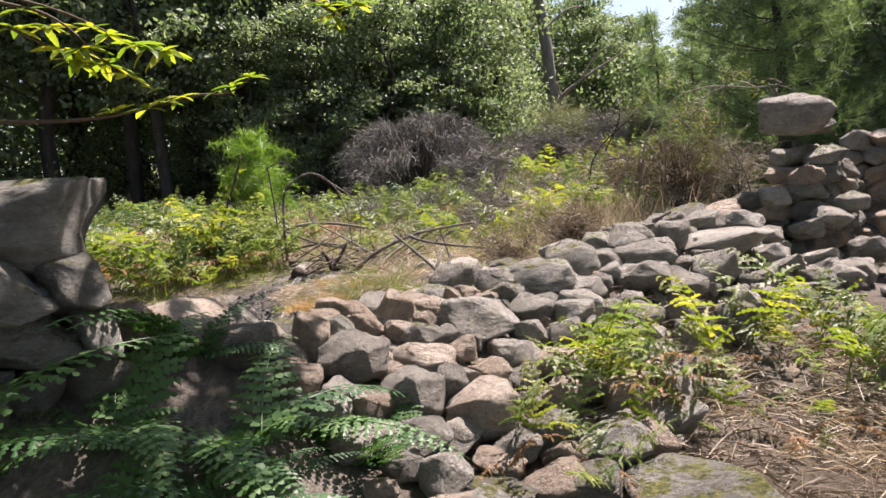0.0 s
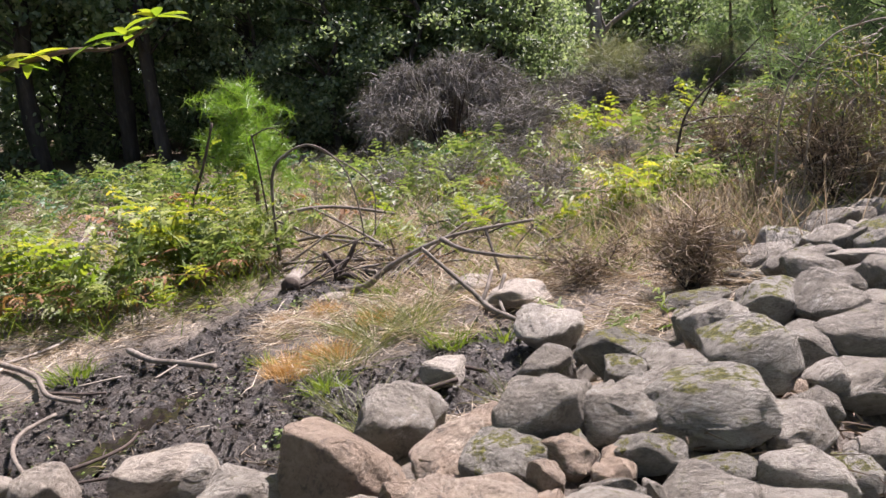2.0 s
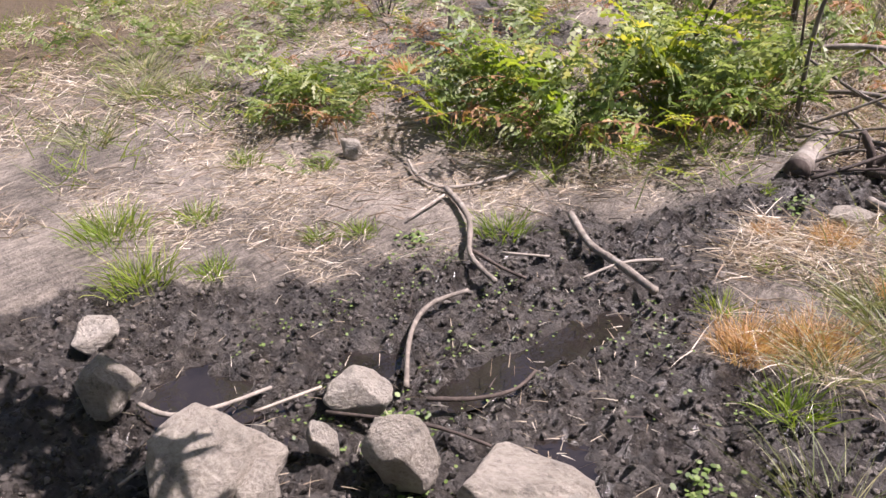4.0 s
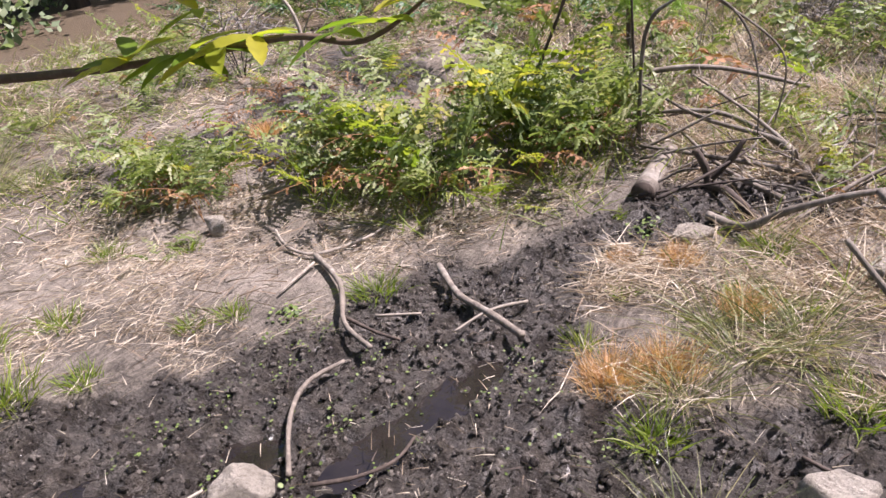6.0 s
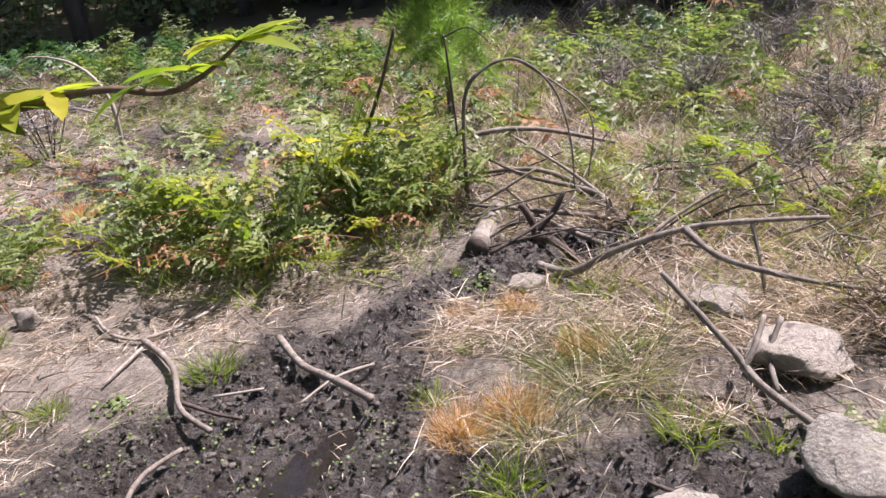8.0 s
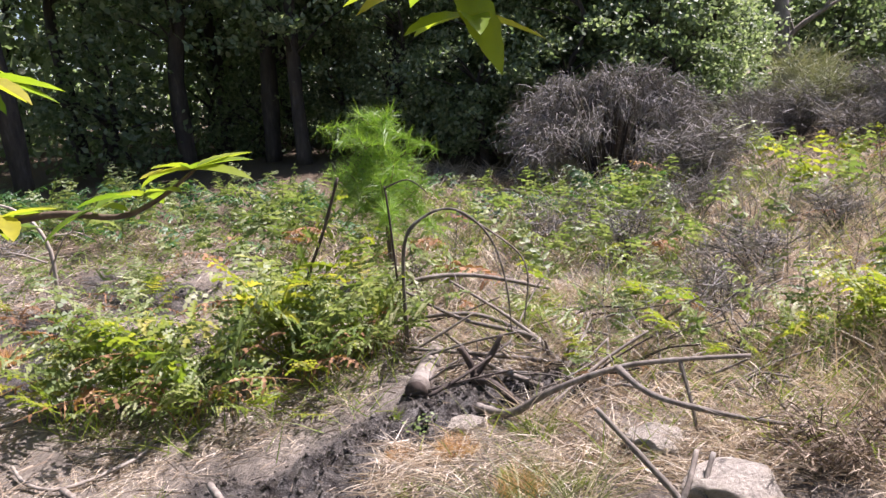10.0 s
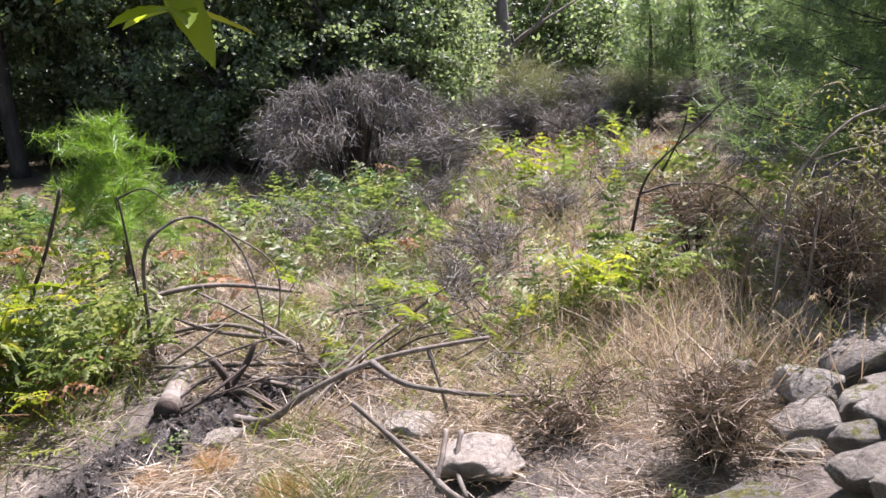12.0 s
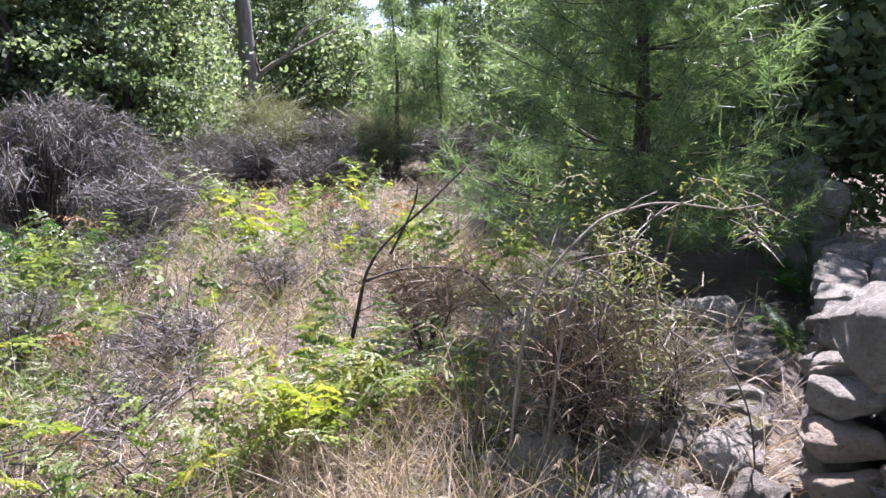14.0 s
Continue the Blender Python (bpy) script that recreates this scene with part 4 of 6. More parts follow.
def far_woods():
    """Dense leaves of the wood's depth, seen between the trunks."""
    rng = random.Random(91)
    v, f = [], []
    for _ in range(44000):
        b = radians(rng.uniform(-80, 75))
        d = rng.uniform(27 if b < 0.1 else 34, 56)
        x, y = math.sin(b) * d, math.cos(b) * d
        low = 7.5 * smooth_step(0.19, 0.22, b) * (1 - smooth_step(0.40, 0.46, b))
        h = (11.5 - low) * (0.75 + 0.5 * noise.noise((x * 0.15, y * 0.15, 3.0)))
        if b < 0.1 and rng.random() < 0.3:
            h, x, y = 4.0, x * 0.86, y * 0.86
        p = Vector((x, y, lay(x, y) + h * rng.random() ** 0.9))
        way = Vector((rng.gauss(0, 1), rng.gauss(0, 1), rng.gauss(-0.6, 0.7))).normalized()
        side = way.cross(Vector((rng.gauss(0, 0.9), rng.gauss(0, 0.9), 1))).normalized()
        s, q = rng.uniform(0.3, 0.6), len(v)
        v.extend((p - way * s * 0.5, p + side * s * 0.32, p + way * s * 0.5, p - side * s * 0.32))
        f.append((q, q + 1, q + 2, q + 3))
    for _ in range(16000):
        b, d = rng.uniform(-0.75, 0.62), rng.uniform(29, 36)
        x, y = math.sin(b) * d, math.cos(b) * d
        crest = (7.5 if not 0.2 < b < 0.42 else 4.2) * (0.8 + 0.5 * noise.noise((x * 0.3, y * 0.3, 7.0)))
        p = Vector((x, y, lay(x, y) + crest * rng.random()))
        way = Vector((rng.gauss(0, 1), rng.gauss(0, 1), rng.gauss(-0.6, 0.7))).normalized()
        side = way.cross(Vector((rng.gauss(0, 0.9), rng.gauss(0, 0.9), 1))).normalized()
        s, q = rng.uniform(0.22, 0.42), len(v)
        v.extend((p - way * s * 0.5, p + side * s * 0.32, p + way * s * 0.5, p - side * s * 0.32))
        f.append((q, q + 1, q + 2, q + 3))
    tagged(mesh_object("far_woods", v, f, OAK_LEAF, smooth=False), "dense dark green depth of the oak wood", "woods", kind="stuff")


far_woods()
UNDER = [oak_meshes(70 + k, 2.6, 0.15, 1.3, 60, 45, 0.13) for k in range(2)]
for x, y in ((-11, 17.5), (-9, 20.5), (-6.2, 20), (-4.4, 20.4), (-2.8, 20.8), (-1.5, 21), (0.2, 21.8), (1.6, 23), (-7.8, 23.5), (-13, 15), (-14.5, 12), (5.4, 27), (7.0, 28), (8.5, 25), (9.2, 20.5), (8.2, 18.6),
             (9.0, 12.0), (10.5, 15.5), (7.9, 11.3), (9.4, 9.0), (8.4, 7.6), (-12.5, 9.5), (-11, 22), (-5, 24.5), (-2, 25)):
    bush = thing("oak_bush", x, y, lay(x, y) - 0.05, "leafy young oak bush under the trees", "bush", "undergrowth of the wood", tree_rng.uniform(0, 360), tree_rng.uniform(0.8, 1.3))
    for nm, me in zip(("trunk", "crown"), UNDER[tree_rng.randrange(2)]):
        share(nm, me, bush, Matrix())
# unseen trees added around and behind the start, to shade the wall
for x, y, k in ((-6.5, -1.5, 0), (-3.5, -4.5, 2), (1.0, -5.5, 0), (5.0, -3.0, 2), (-9, 3.5, 2), (7.0, 1.5, 0)):
    oak(x, y, k, 1.0, "unseen oak added behind the fallen wall for shade", "oaks before the wall")


def pine_mesh(seed, height, low, radius, whorls, arms, tufts, needles, needle, droop=0.1, leader=True, width=0.005):
    rng = random.Random(seed)
    tv, tf, cv, cf = [], [], [], []
    line = bend([Vector((rng.uniform(-0.04, 0.04) * height * u, rng.uniform(-0.04, 0.04) * height * u, height * u)) for u in (0, 0.3, 0.6, 1)], 4)
    tube(tv, tf, line, height * 0.014 + 0.012, 0.008, 7, 0.06, rng)

    def brush(p, way, size):
        for _ in range(needles):
            d = (way * rng.uniform(0.25, 1.0) + Vector((rng.gauss(0, 0.62), rng.gauss(0, 0.62), rng.gauss(0, 0.62)))).normalized()
            b = p - way * rng.uniform(0, 0.16) * size * 4
            n = needle * rng.uniform(0.75, 1.15) * size
            side = d.cross(Vector((rng.gauss(0, 1), rng.gauss(0, 1), rng.gauss(0, 1)))).normalized() * width * 0.5
            q = len(cv)
            cv.extend((b - side, b + side, b + d * n - Vector((0, 0, 0.05 * n))))
            cf.append((q, q + 1, q + 2))

    for w in range(whorls):
        u = (w + 0.5) / whorls
        z = low + (height - low) * u
        reach = radius * (1 - u) ** 0.75 + 0.12
        for k in range(arms):
            a = 2 * math.pi * (k + 0.5 * (w % 2)) / arms + rng.uniform(-0.3, 0.3)
            R = reach * rng.uniform(0.75, 1.1)
            root = line[int((len(line) - 1) * z / height)]
            end = root + Vector((math.cos(a) * R, math.sin(a) * R, R * rng.uniform(0.15, 0.5) - droop * R))
            arm = bend([root, root.lerp(end, 0.5) - Vector((0, 0, 0.06 * R)), end], 3)
            tube(tv, tf, arm, 0.006 + 0.005 * R, 0.003, 4, 0.05, rng)
            for t in range(tufts):
                f = 1 - 0.75 * (t / max(1, tufts)) ** 1.2
                p = arm[int((len(arm) - 1) * f)]
                way = Vector((math.cos(a), math.sin(a), 0.5)).normalized()
                if t:
                    off = Vector((rng.gauss(0, 1), rng.gauss(0, 1), rng.gauss(0.3, 0.6))).normalized()
                    tip = p + off * R * 0.28
                    tube(tv, tf, [p, p.lerp(tip, 0.5), tip], 0.004, 0.003, 3, 0.0, rng)
                    p, way = tip, (off + Vector((0, 0, 0.5))).normalized()
                brush(p, way, 1.0)
    if leader:
        for _ in range(5):
            brush(line[-1] - Vector((0, 0, rng.uniform(0, 0.4))), Vector((rng.uniform(-0.2, 0.2), rng.uniform(-0.2, 0.2), 1)), 1.0)
    return tv, tf, cv, cf


def pine(x, y, label, needle_mat, bark, group="", **kw):
    root = thing("pine_tree", x, y, lay(x, y) - 0.03, label, "tree", group)
    tv, tf, cv, cf = pine_mesh(**kw)
    mesh_object("trunk", tv, tf, bark, root)
    mesh_object("crown", cv, cf, needle_mat, root, smooth=False)
    return root


pine(-2.6, 10.4, "bright green young pine sapling among bracken", NEEDLES_YOUNG, BARK_YOUNG, seed=3, height=1.68, low=0.78, radius=0.44, whorls=4, arms=4, tufts=3, needles=170, needle=0.19, width=0.006, droop=-0.45)
pine(4.55, 10.1, "large dark green maritime pine with long needles", NEEDLES, BARK_DARK, seed=4, height=5.6, low=0.8, radius=1.75, whorls=12, arms=8, tufts=7, needles=78, needle=0.22, width=0.0075)
pine(5.0, 17.6, "young pine with upright leader shoots", NEEDLES, BARK_YOUNG, "young pines", seed=5, height=3.4, low=0.4, radius=0.85, whorls=7, arms=5, tufts=5, needles=30, needle=0.26, width=0.01)
pine(6.0, 17.9, "young pine with upright leader shoots", NEEDLES, BARK_YOUNG, "young pines", seed=6, height=3.1, low=0.4, radius=0.8, whorls=7, arms=5, tufts=5, needles=30, needle=0.26, width=0.01)
pine(6.9, 14.2, "dark pine in the edge of the wood", NEEDLES, BARK_DARK, "", seed=7, height=6.0, low=0.8, radius=2.2, whorls=11, arms=8, tufts=9, needles=34, needle=0.25, width=0.012)


def dead_oak():
    x, y = 3.72, 26.0
    z = lay(x, y) - 0.1
    root = thing("dead_tree", x, y, z, "tall bare grey trunk with a dead forked limb", "tree")
    rng = random.Random(8)
    v, f = [], []
    tube(v, f, bend([(0.15, 0, 0), (0.05, 0, 1.5), (-0.02, 0, 3.5), (-0.25, 0, 6.0), (-0.4, 0.1, 9.0)], 5), 0.28, 0.12, 10, 0.06, rng)
    mesh_object("trunk", v, f, BARK_GREY, root)
    for pts, r in (([(0.1, 0, 1.5), (0.35, -0.1, 1.95), (1.0, -0.2, 2.4), (1.9, -0.3, 2.9), (2.9, -0.2, 3.4)], 0.09), ([(0.35, -0.1, 1.9), (0.2, -0.1, 2.6), (0.6, -0.2, 3.3)], 0.04),
                   ([(1.0, -0.2, 2.4), (1.5, -0.2, 3.1), (2.1, -0.3, 3.5)], 0.04), ([(-0.1, 0, 4.2), (0.7, 0.1, 4.8), (1.3, 0.1, 4.9)], 0.05), ([(-0.1, 0, 2.8), (-0.7, -0.1, 3.6)], 0.04),
                   ([(0.1, 0, 0.8), (1.0, -0.2, 0.6), (1.9, -0.3, 1.2)], 0.04)):
        v, f = [], []
        tube(v, f, bend(pts, 4), r, 0.015, 6, 0.1, rng)
        mesh_object("limb", v, f, PALEWOOD, root, "bleached dead limb")


dead_oak()


# ---- the chestnut whose boughs hang over the gap ----


def chestnut_leaf(v, f, p, way, up, size, rng):
    """A long toothed leaf, folded along the midrib and drooping to its tip."""
    side = way.cross(up).normalized()
    nrm = side.cross(way).normalized()
    n = 11
    b = len(v)
    curl = rng.uniform(0.05, 0.3)
    for i in range(n + 1):
        u = i / n
        w = size * 0.16 * math.sin(math.pi * min(1, u * 0.9 + 0.08)) ** 0.9 * (1.0 if i % 2 else 0.88) * (0 if i == n else 1)
        c = p + way * size * u - nrm * size * curl * u * u
        v.extend((c - side * w + nrm * w * 0.35, c, c + side * w + nrm * w * 0.35))
    for i in range(n):
        q = b + 3 * i
        f.append((q, q + 1, q + 4, q + 3))
        f.append((q + 1, q + 2, q + 5, q + 4))


def chestnut():
    x, y = -4.6, 2.6
    root = thing("chestnut_tree", x, y, lay(x, y) - 0.1, "chestnut tree with boughs of sunlit yellow-green leaves", "tree")
    o = Vector((x, y, lay(x, y) - 0.1))
    rng = random.Random(31)
    v, f = [], []
    tube(v, f, bend([(0, 0, 0), (0.1, 0.1, 1.5), (0, 0.2, 3.0), (-0.2, 0.1, 5.0), (-0.1, 0.3, 7.5)], 4), 0.22, 0.06, 10, 0.08, rng)
    mesh_object("trunk", v, f, BARK_DARK, root)
    boughs = (
        ("low", [(-4.6, 2.75, 2.05), (-3.3, 4.2, 2.03), (-2.4, 4.85, 1.98), (-1.9, 4.95, 2.02), (-1.55, 4.95, 2.07), (-1.38, 4.95, 2.06), (-1.28, 4.95, 2.09), (-1.18, 4.95, 2.15)], 0.017, 0.003),
        ("middle", [(-4.6, 2.75, 2.6), (-3.6, 3.9, 2.95), (-2.75, 4.85, 2.78), (-2.4, 4.95, 2.64), (-2.14, 4.95, 2.36), (-1.91, 4.95, 2.18)], 0.017, 0.003),
        ("high", [(-4.6, 2.8, 3.2), (-3.0, 3.8, 3.25), (-1.4, 4.4, 2.9), (-0.72, 4.5, 2.54), (-0.61, 4.5, 2.47), (-0.54, 4.5, 2.42), (-0.47, 4.5, 2.44), (-0.40, 4.5, 2.45)], 0.014, 0.004),
        ("twig", [(-0.54, 4.5, 2.42), (-0.53, 4.5, 2.38), (-0.515, 4.49, 2.345)], 0.006, 0.003),
        ("back", [(-3.0, 4.5, 2.9), (-2.6, 4.9, 2.55), (-2.2, 5.1, 2.35)], 0.012, 0.003),
        ("upper", [(-3.3, 4.3, 2.95), (-2.5, 5.0, 2.75), (-1.9, 5.0, 2.42), (-1.75, 5.0, 2.38)], 0.012, 0.003))
    for _, pts, r0, r1 in boughs:
        v, f = [], []
        line = bend([Vector(p) - o for p in pts], 5)
        tube(v, f, line, r0, r1, 6, 0.06, rng)
        mesh_object("bough", v, f, BARK_YOUNG, root)
    v, f = [], []

    def spray(p, out, count, size):
        for k in range(count):
            a = 2 * math.pi * k / count + rng.uniform(-0.4, 0.4)
            way = (out * rng.uniform(0.3, 1.0) + Vector((math.cos(a), math.sin(a), rng.uniform(-0.45, 0.25)))).normalized()
            chestnut_leaf(v, f, p - o, way, Vector((rng.uniform(-0.3, 0.3), rng.uniform(-0.3, 0.3), 1)), size * rng.uniform(0.75, 1.1), rng)

    for p, out, n, s in (((-1.19, 4.95, 2.15), (0.7, -0.4, 0.4), 7, 0.15), ((-1.3, 4.95, 2.1), (0, -0.6, 0.3), 4, 0.14), ((-1.78, 4.95, 2.04), (0.5, -0.5, 0.3), 7, 0.17), ((-1.9, 4.95, 2.02), (0.2, -0.6, 0.3), 6, 0.17), ((-2.1, 4.93, 2.01), (0, -0.5, 0.3), 6, 0.17), ((-1.42, 4.95, 2.08), (0.8, -0.3, 0.1), 3, 0.12), ((-1.66, 4.95, 2.07), (0.6, 0, 0.2), 5, 0.15), ((-1.82, 4.95, 2.13), (0, -1, 0), 3, 0.13),
                         ((-2.0, 4.95, 2.24), (0.5, -0.5, 0.2), 7, 0.18), ((-2.26, 4.95, 2.44), (0.4, -0.4, 0), 9, 0.20), ((-2.45, 4.95, 2.6), (0, -0.5, 0.2), 5, 0.15), ((-2.2, 5.1, 2.35), (0.8, 0, 0), 10, 0.21),
                         ((-2.4, 5.0, 2.45), (0.6, 0, 0), 9, 0.21), ((-1.75, 5.0, 2.38), (1, 0, 0), 9, 0.20), ((-1.95, 5.0, 2.45), (0.5, 0, 0.2), 9, 0.20), ((-2.2, 5.0, 2.58), (0, 0, 0.3), 5, 0.15), ((-2.65, 4.9, 2.6), (0, -0.3, 0), 6, 0.15),
                         ((-2.5, 4.98, 2.6), (0.4, -0.3, 0.1), 8, 0.19), ((-2.1, 5.0, 2.52), (0.4, -0.4, 0), 8, 0.19), ((-2.35, 5.0, 2.38), (0.3, -0.4, 0), 8, 0.18), ((-1.85, 5.0, 2.42), (0.6, -0.3, 0), 7, 0.18), ((-2.62, 4.95, 2.72), (0.2, -0.4, 0.1), 7, 0.18), ((-0.40, 4.5, 2.45), (0.8, 0, 0.1), 8, 0.14), ((-0.43, 4.52, 2.45), (0.3, 0.3, 0.3), 5, 0.13), ((-0.57, 4.5, 2.45), (0, -0.5, 0.3), 4, 0.13), ((-0.46, 4.5, 2.44), (0.2, -0.4, 0.2), 4, 0.12), ((-0.515, 4.49, 2.345), (-0.3, -0.3, -0.3), 5, 0.11), ((-0.53, 4.49, 2.39), (-0.8, -0.2, 0), 4, 0.13),
                         ((-0.62, 4.5, 2.48), (-0.4, -0.3, 0.4), 4, 0.13), ((-0.72, 4.5, 2.54), (-0.5, 0, 0.3), 5, 0.13), ((-0.95, 4.45, 2.66), (0, -0.3, 0.3), 5, 0.14)):
        spray(Vector(p), Vector(out), n, s)
    mesh_object("foliage", v, f, CHESTNUT_LEAF, root, "yellow-green toothed leaves")
    bm = bmesh.new()
    bmesh.ops.create_icosphere(bm, subdivisions=2, radius=0.011)
    for q in bm.verts:
        q.co = q.co * (1 + 0.4 * noise.noise(q.co * 90)) + Vector((-0.5, 4.475, 2.395)) - o
    part("gall", bm, ORANGE, root, "small orange gall on a twig")
    v, f = [], []
    for _ in range(420):
        a, r, h = rng.uniform(0, 6.283), math.sqrt(rng.random()) * 2.6, rng.uniform(3.6, 8.0)
        p = o + Vector((math.cos(a) * r, math.sin(a) * r, h))
        spray(p, Vector((math.cos(a), math.sin(a), 0)), 5, 0.17)
    # unseen leaf mass added overhead, set towards the sun to shade the wall ferns
    for _ in range(200):
        a, r = rng.uniform(0, 6.283), math.sqrt(rng.random()) * 1.35
        spray(Vector((-0.2 + math.cos(a) * r, 3.75 + math.sin(a) * r * 0.9, rng.uniform(3.9, 4.7))), Vector((math.cos(a), math.sin(a), 0)), 5, 0.2)
    mesh_object("crown", v, f, CHESTNUT_LEAF, root)
    # added bough, out of view, that carries those shading leaves
    v, f = [], []
    tube(v, f, bend([Vector(q) - o for q in ((-4.6, 2.8, 4.0), (-2.6, 3.3, 4.5), (-0.8, 3.7, 4.4), (0.6, 4.0, 4.3))], 5), 0.06, 0.012, 6, 0.06, rng)
    mesh_object("bough", v, f, BARK_YOUNG, root)


chestnut()

# ---- shrubs ----


def wispy(name, x, y, label, category, mat, seed, count, rx, ry, height, width, lean=0.6, droop=0.0, stems=12, group="", stem_mat=None, fork=3):
    """A shrub of fine twigs that fan out from a few stems."""
    rng = random.Random(seed)
    root = thing(name, x, y, lay(x, y) - 0.02, label, category, group)
    tv, tf = [], []
    for s in range(stems):
        a, r = rng.uniform(0, 6.283), rng.uniform(0.2, 1.0)
        end = Vector((math.cos(a) * rx * r * lean, math.sin(a) * ry * r * lean, height * rng.uniform(0.55, 0.9) * (1 - 0.3 * r)))
        base = Vector((end.x * 0.12, end.y * 0.12, 0))
        line = bend([base, base.lerp(end, 0.5) + Vector((rng.gauss(0, 0.05), rng.gauss(0, 0.05), 0.05 * height)), end], 4)
        sv, sf = [], []
        tube(sv, sf, line, 0.004 + 0.004 * height, 0.002, 4, 0.1, rng)
        mesh_object("stem", sv, sf, stem_mat or BARK_DARK, root)
        for t in range(count // stems):
            u = rng.uniform(0.3, 1.0)
            p = line[int((len(line) - 1) * u)]
            b = rng.uniform(0, 6.283)
            L = height * rng.uniform(0.12, 0.42)
            tip = p + Vector((math.cos(b) * L * rx / max(rx, ry) + end.x * 0.35 * rng.random(), math.sin(b) * L + end.y * 0.35 * rng.random(), L * rng.uniform(-0.2, 0.9) - droop * L * rng.random()))
            tip.z = max(tip.z, 0.02)
            blade(tv, tf, p, tip, rng.uniform(0, 0.12) * L, width * 1.4, rng, 3)
            for _ in range(fork):
                q = p.lerp(tip, rng.uniform(0.3, 1.0))
                e = q + Vector((rng.gauss(0, 0.3), rng.gauss(0, 0.3), rng.gauss(0.15 - droop * 0.6, 0.25))) * L
                blade(tv, tf, q, e, 0.03 * L, width, rng, 2)
    mesh_object("brushwood", tv, tf, mat, root, smooth=False)
    return root


def dome_bush(x, y, label, rx, ry, height, count, seed, mat):
    """A collapsed dead bush: a dome of fine twigs that hang outwards from arched stems."""
    rng = random.Random(seed)
    root = thing("dead_bush", x, y, lay(x, y) - 0.02, label, "bush")
    tv, tf = [], []
    for s in range(46):
        a, e = rng.uniform(0, 6.283), rng.uniform(0.05, 1.0) ** 0.6
        out = Vector((math.cos(a) * rx * e, math.sin(a) * ry * e, 0))
        peak = height * math.sqrt(max(0.05, 1 - (0.93 * e) ** 2)) * (0.86 + 0.2 * noise.noise((math.cos(a) * 1.4, math.sin(a) * 1.4, e * 2 + seed)))
        line = bend([out * 0.15, out * 0.5 + Vector((0, 0, peak * 0.75)), out * 0.85 + Vector((0, 0, peak)), out * 1.05 + Vector((0, 0, peak * 0.8))], 4)
        sv, sf = [], []
        tube(sv, sf, line, 0.026, 0.006, 4, 0.1, rng)
        mesh_object("stem", sv, sf, DARKWOOD, root)
        for _ in range(count // 46):
            p = line[rng.randint(5, len(line) - 1)] + Vector((rng.gauss(0, 0.12), rng.gauss(0, 0.12), rng.gauss(0, 0.1)))
            L = rng.uniform(0.2, 0.6)
            b = rng.uniform(0, 6.283)
            tip = p + Vector((out.x * 0.22 * rng.random() + math.cos(b) * 0.3 * L, out.y * 0.22 * rng.random() + math.sin(b) * 0.3 * L, -L * rng.uniform(-0.35, 0.9)))
            blade(tv, tf, p, tip, 0.1 * L, 0.013, rng, 3)
            for _ in range(2):
                q = p.lerp(tip, rng.uniform(0.2, 0.9))
                blade(tv, tf, q, q + Vector((rng.gauss(0, 0.12), rng.gauss(0, 0.12), rng.gauss(-0.1, 0.12))), 0, 0.009, rng, 2)
    mesh_object("brushwood", tv, tf, mat, root, smooth=False)


dome_bush(-0.65, 15.8, "large dome-shaped dead bush of grey-purple twigs", 1.7, 1.3, 1.95, 7800, 51, DEAD_TWIG)
wispy("dead_bush", 0.55, 14.2, "low skirt of bare grey dead twigs", "bush", DEAD_TWIG, 52, 1100, 0.8, 0.6, 1.15, 0.009, 0.9, 0.3, 16)
for bx, by, bh, seed in ((1.5, 17.2, 1.0, 61), (2.5, 17.8, 1.2, 62), (4.0, 18.0, 1.4, 64), (5.6, 16.8, 1.1, 66), (6.8, 17.0, 1.2, 67), (3.3, 16.8, 1.0, 70), (1.9, 18.6, 1.2, 78)):
    wispy("dead_broom", bx, by, "grey-brown dried broom bush", "bush", DEAD_TWIG, seed, 900, 1.0, 0.8, bh, 0.010, 0.8, 0.0, 16, "broom bushes")
for bx, by, bh, seed in ((3.1, 18.2, 1.45, 63), (4.8, 17.6, 1.4, 65), (0.9, 18.2, 1.0, 68), (2.9, 19.6, 1.8, 69), (5.0, 18.9, 1.5, 79)):
    wispy("broom_bush", bx, by, "grey-green broom bush with fine upright twigs", "bush", BROOM, seed, 1000, 0.95, 0.8, bh, 0.010, 0.75, 0.0, 16, "broom bushes")
wispy("dead_bush", 1.08, 6.5, "dark brown dead heather clump", "bush", BROWN_TWIG, 71, 640, 0.3, 0.3, 0.66, 0.0055, 0.5, 0.0, 30)
wispy("dead_bush", 0.55, 7.1, "brown tangle of dry stems", "bush", BROWN_TWIG, 72, 500, 0.5, 0.35, 0.38, 0.005, 0.9, 0.5, 20)
wispy("dry_shrub", 2.45, 7.85, "bare brown dry shrub with few small leaves", "bush", BROWN_TWIG, 73, 520, 0.62, 0.45, 1.15, 0.0055, 0.6, 0.0, 40, fork=2)
wispy("dry_shrub", 3.0, 7.75, "bare brown dry shrub with few small leaves", "bush", PALE_TWIG, 74, 260, 0.5, 0.4, 1.0, 0.006, 0.6, 0.0, 18)
wispy("dry_shrub", 2.35, 9.6, "dark leafless shrub with crooked stems", "bush", BROWN_TWIG, 75, 500, 0.6, 0.5, 1.0, 0.006, 0.9, 0.0, 14)
wispy("dead_bush", -0.2, 12.4, "low grey tangle of dead stalks", "bush", DEAD_TWIG, 76, 700, 0.9, 0.6, 0.6, 0.007, 0.9, 0.2, 22)
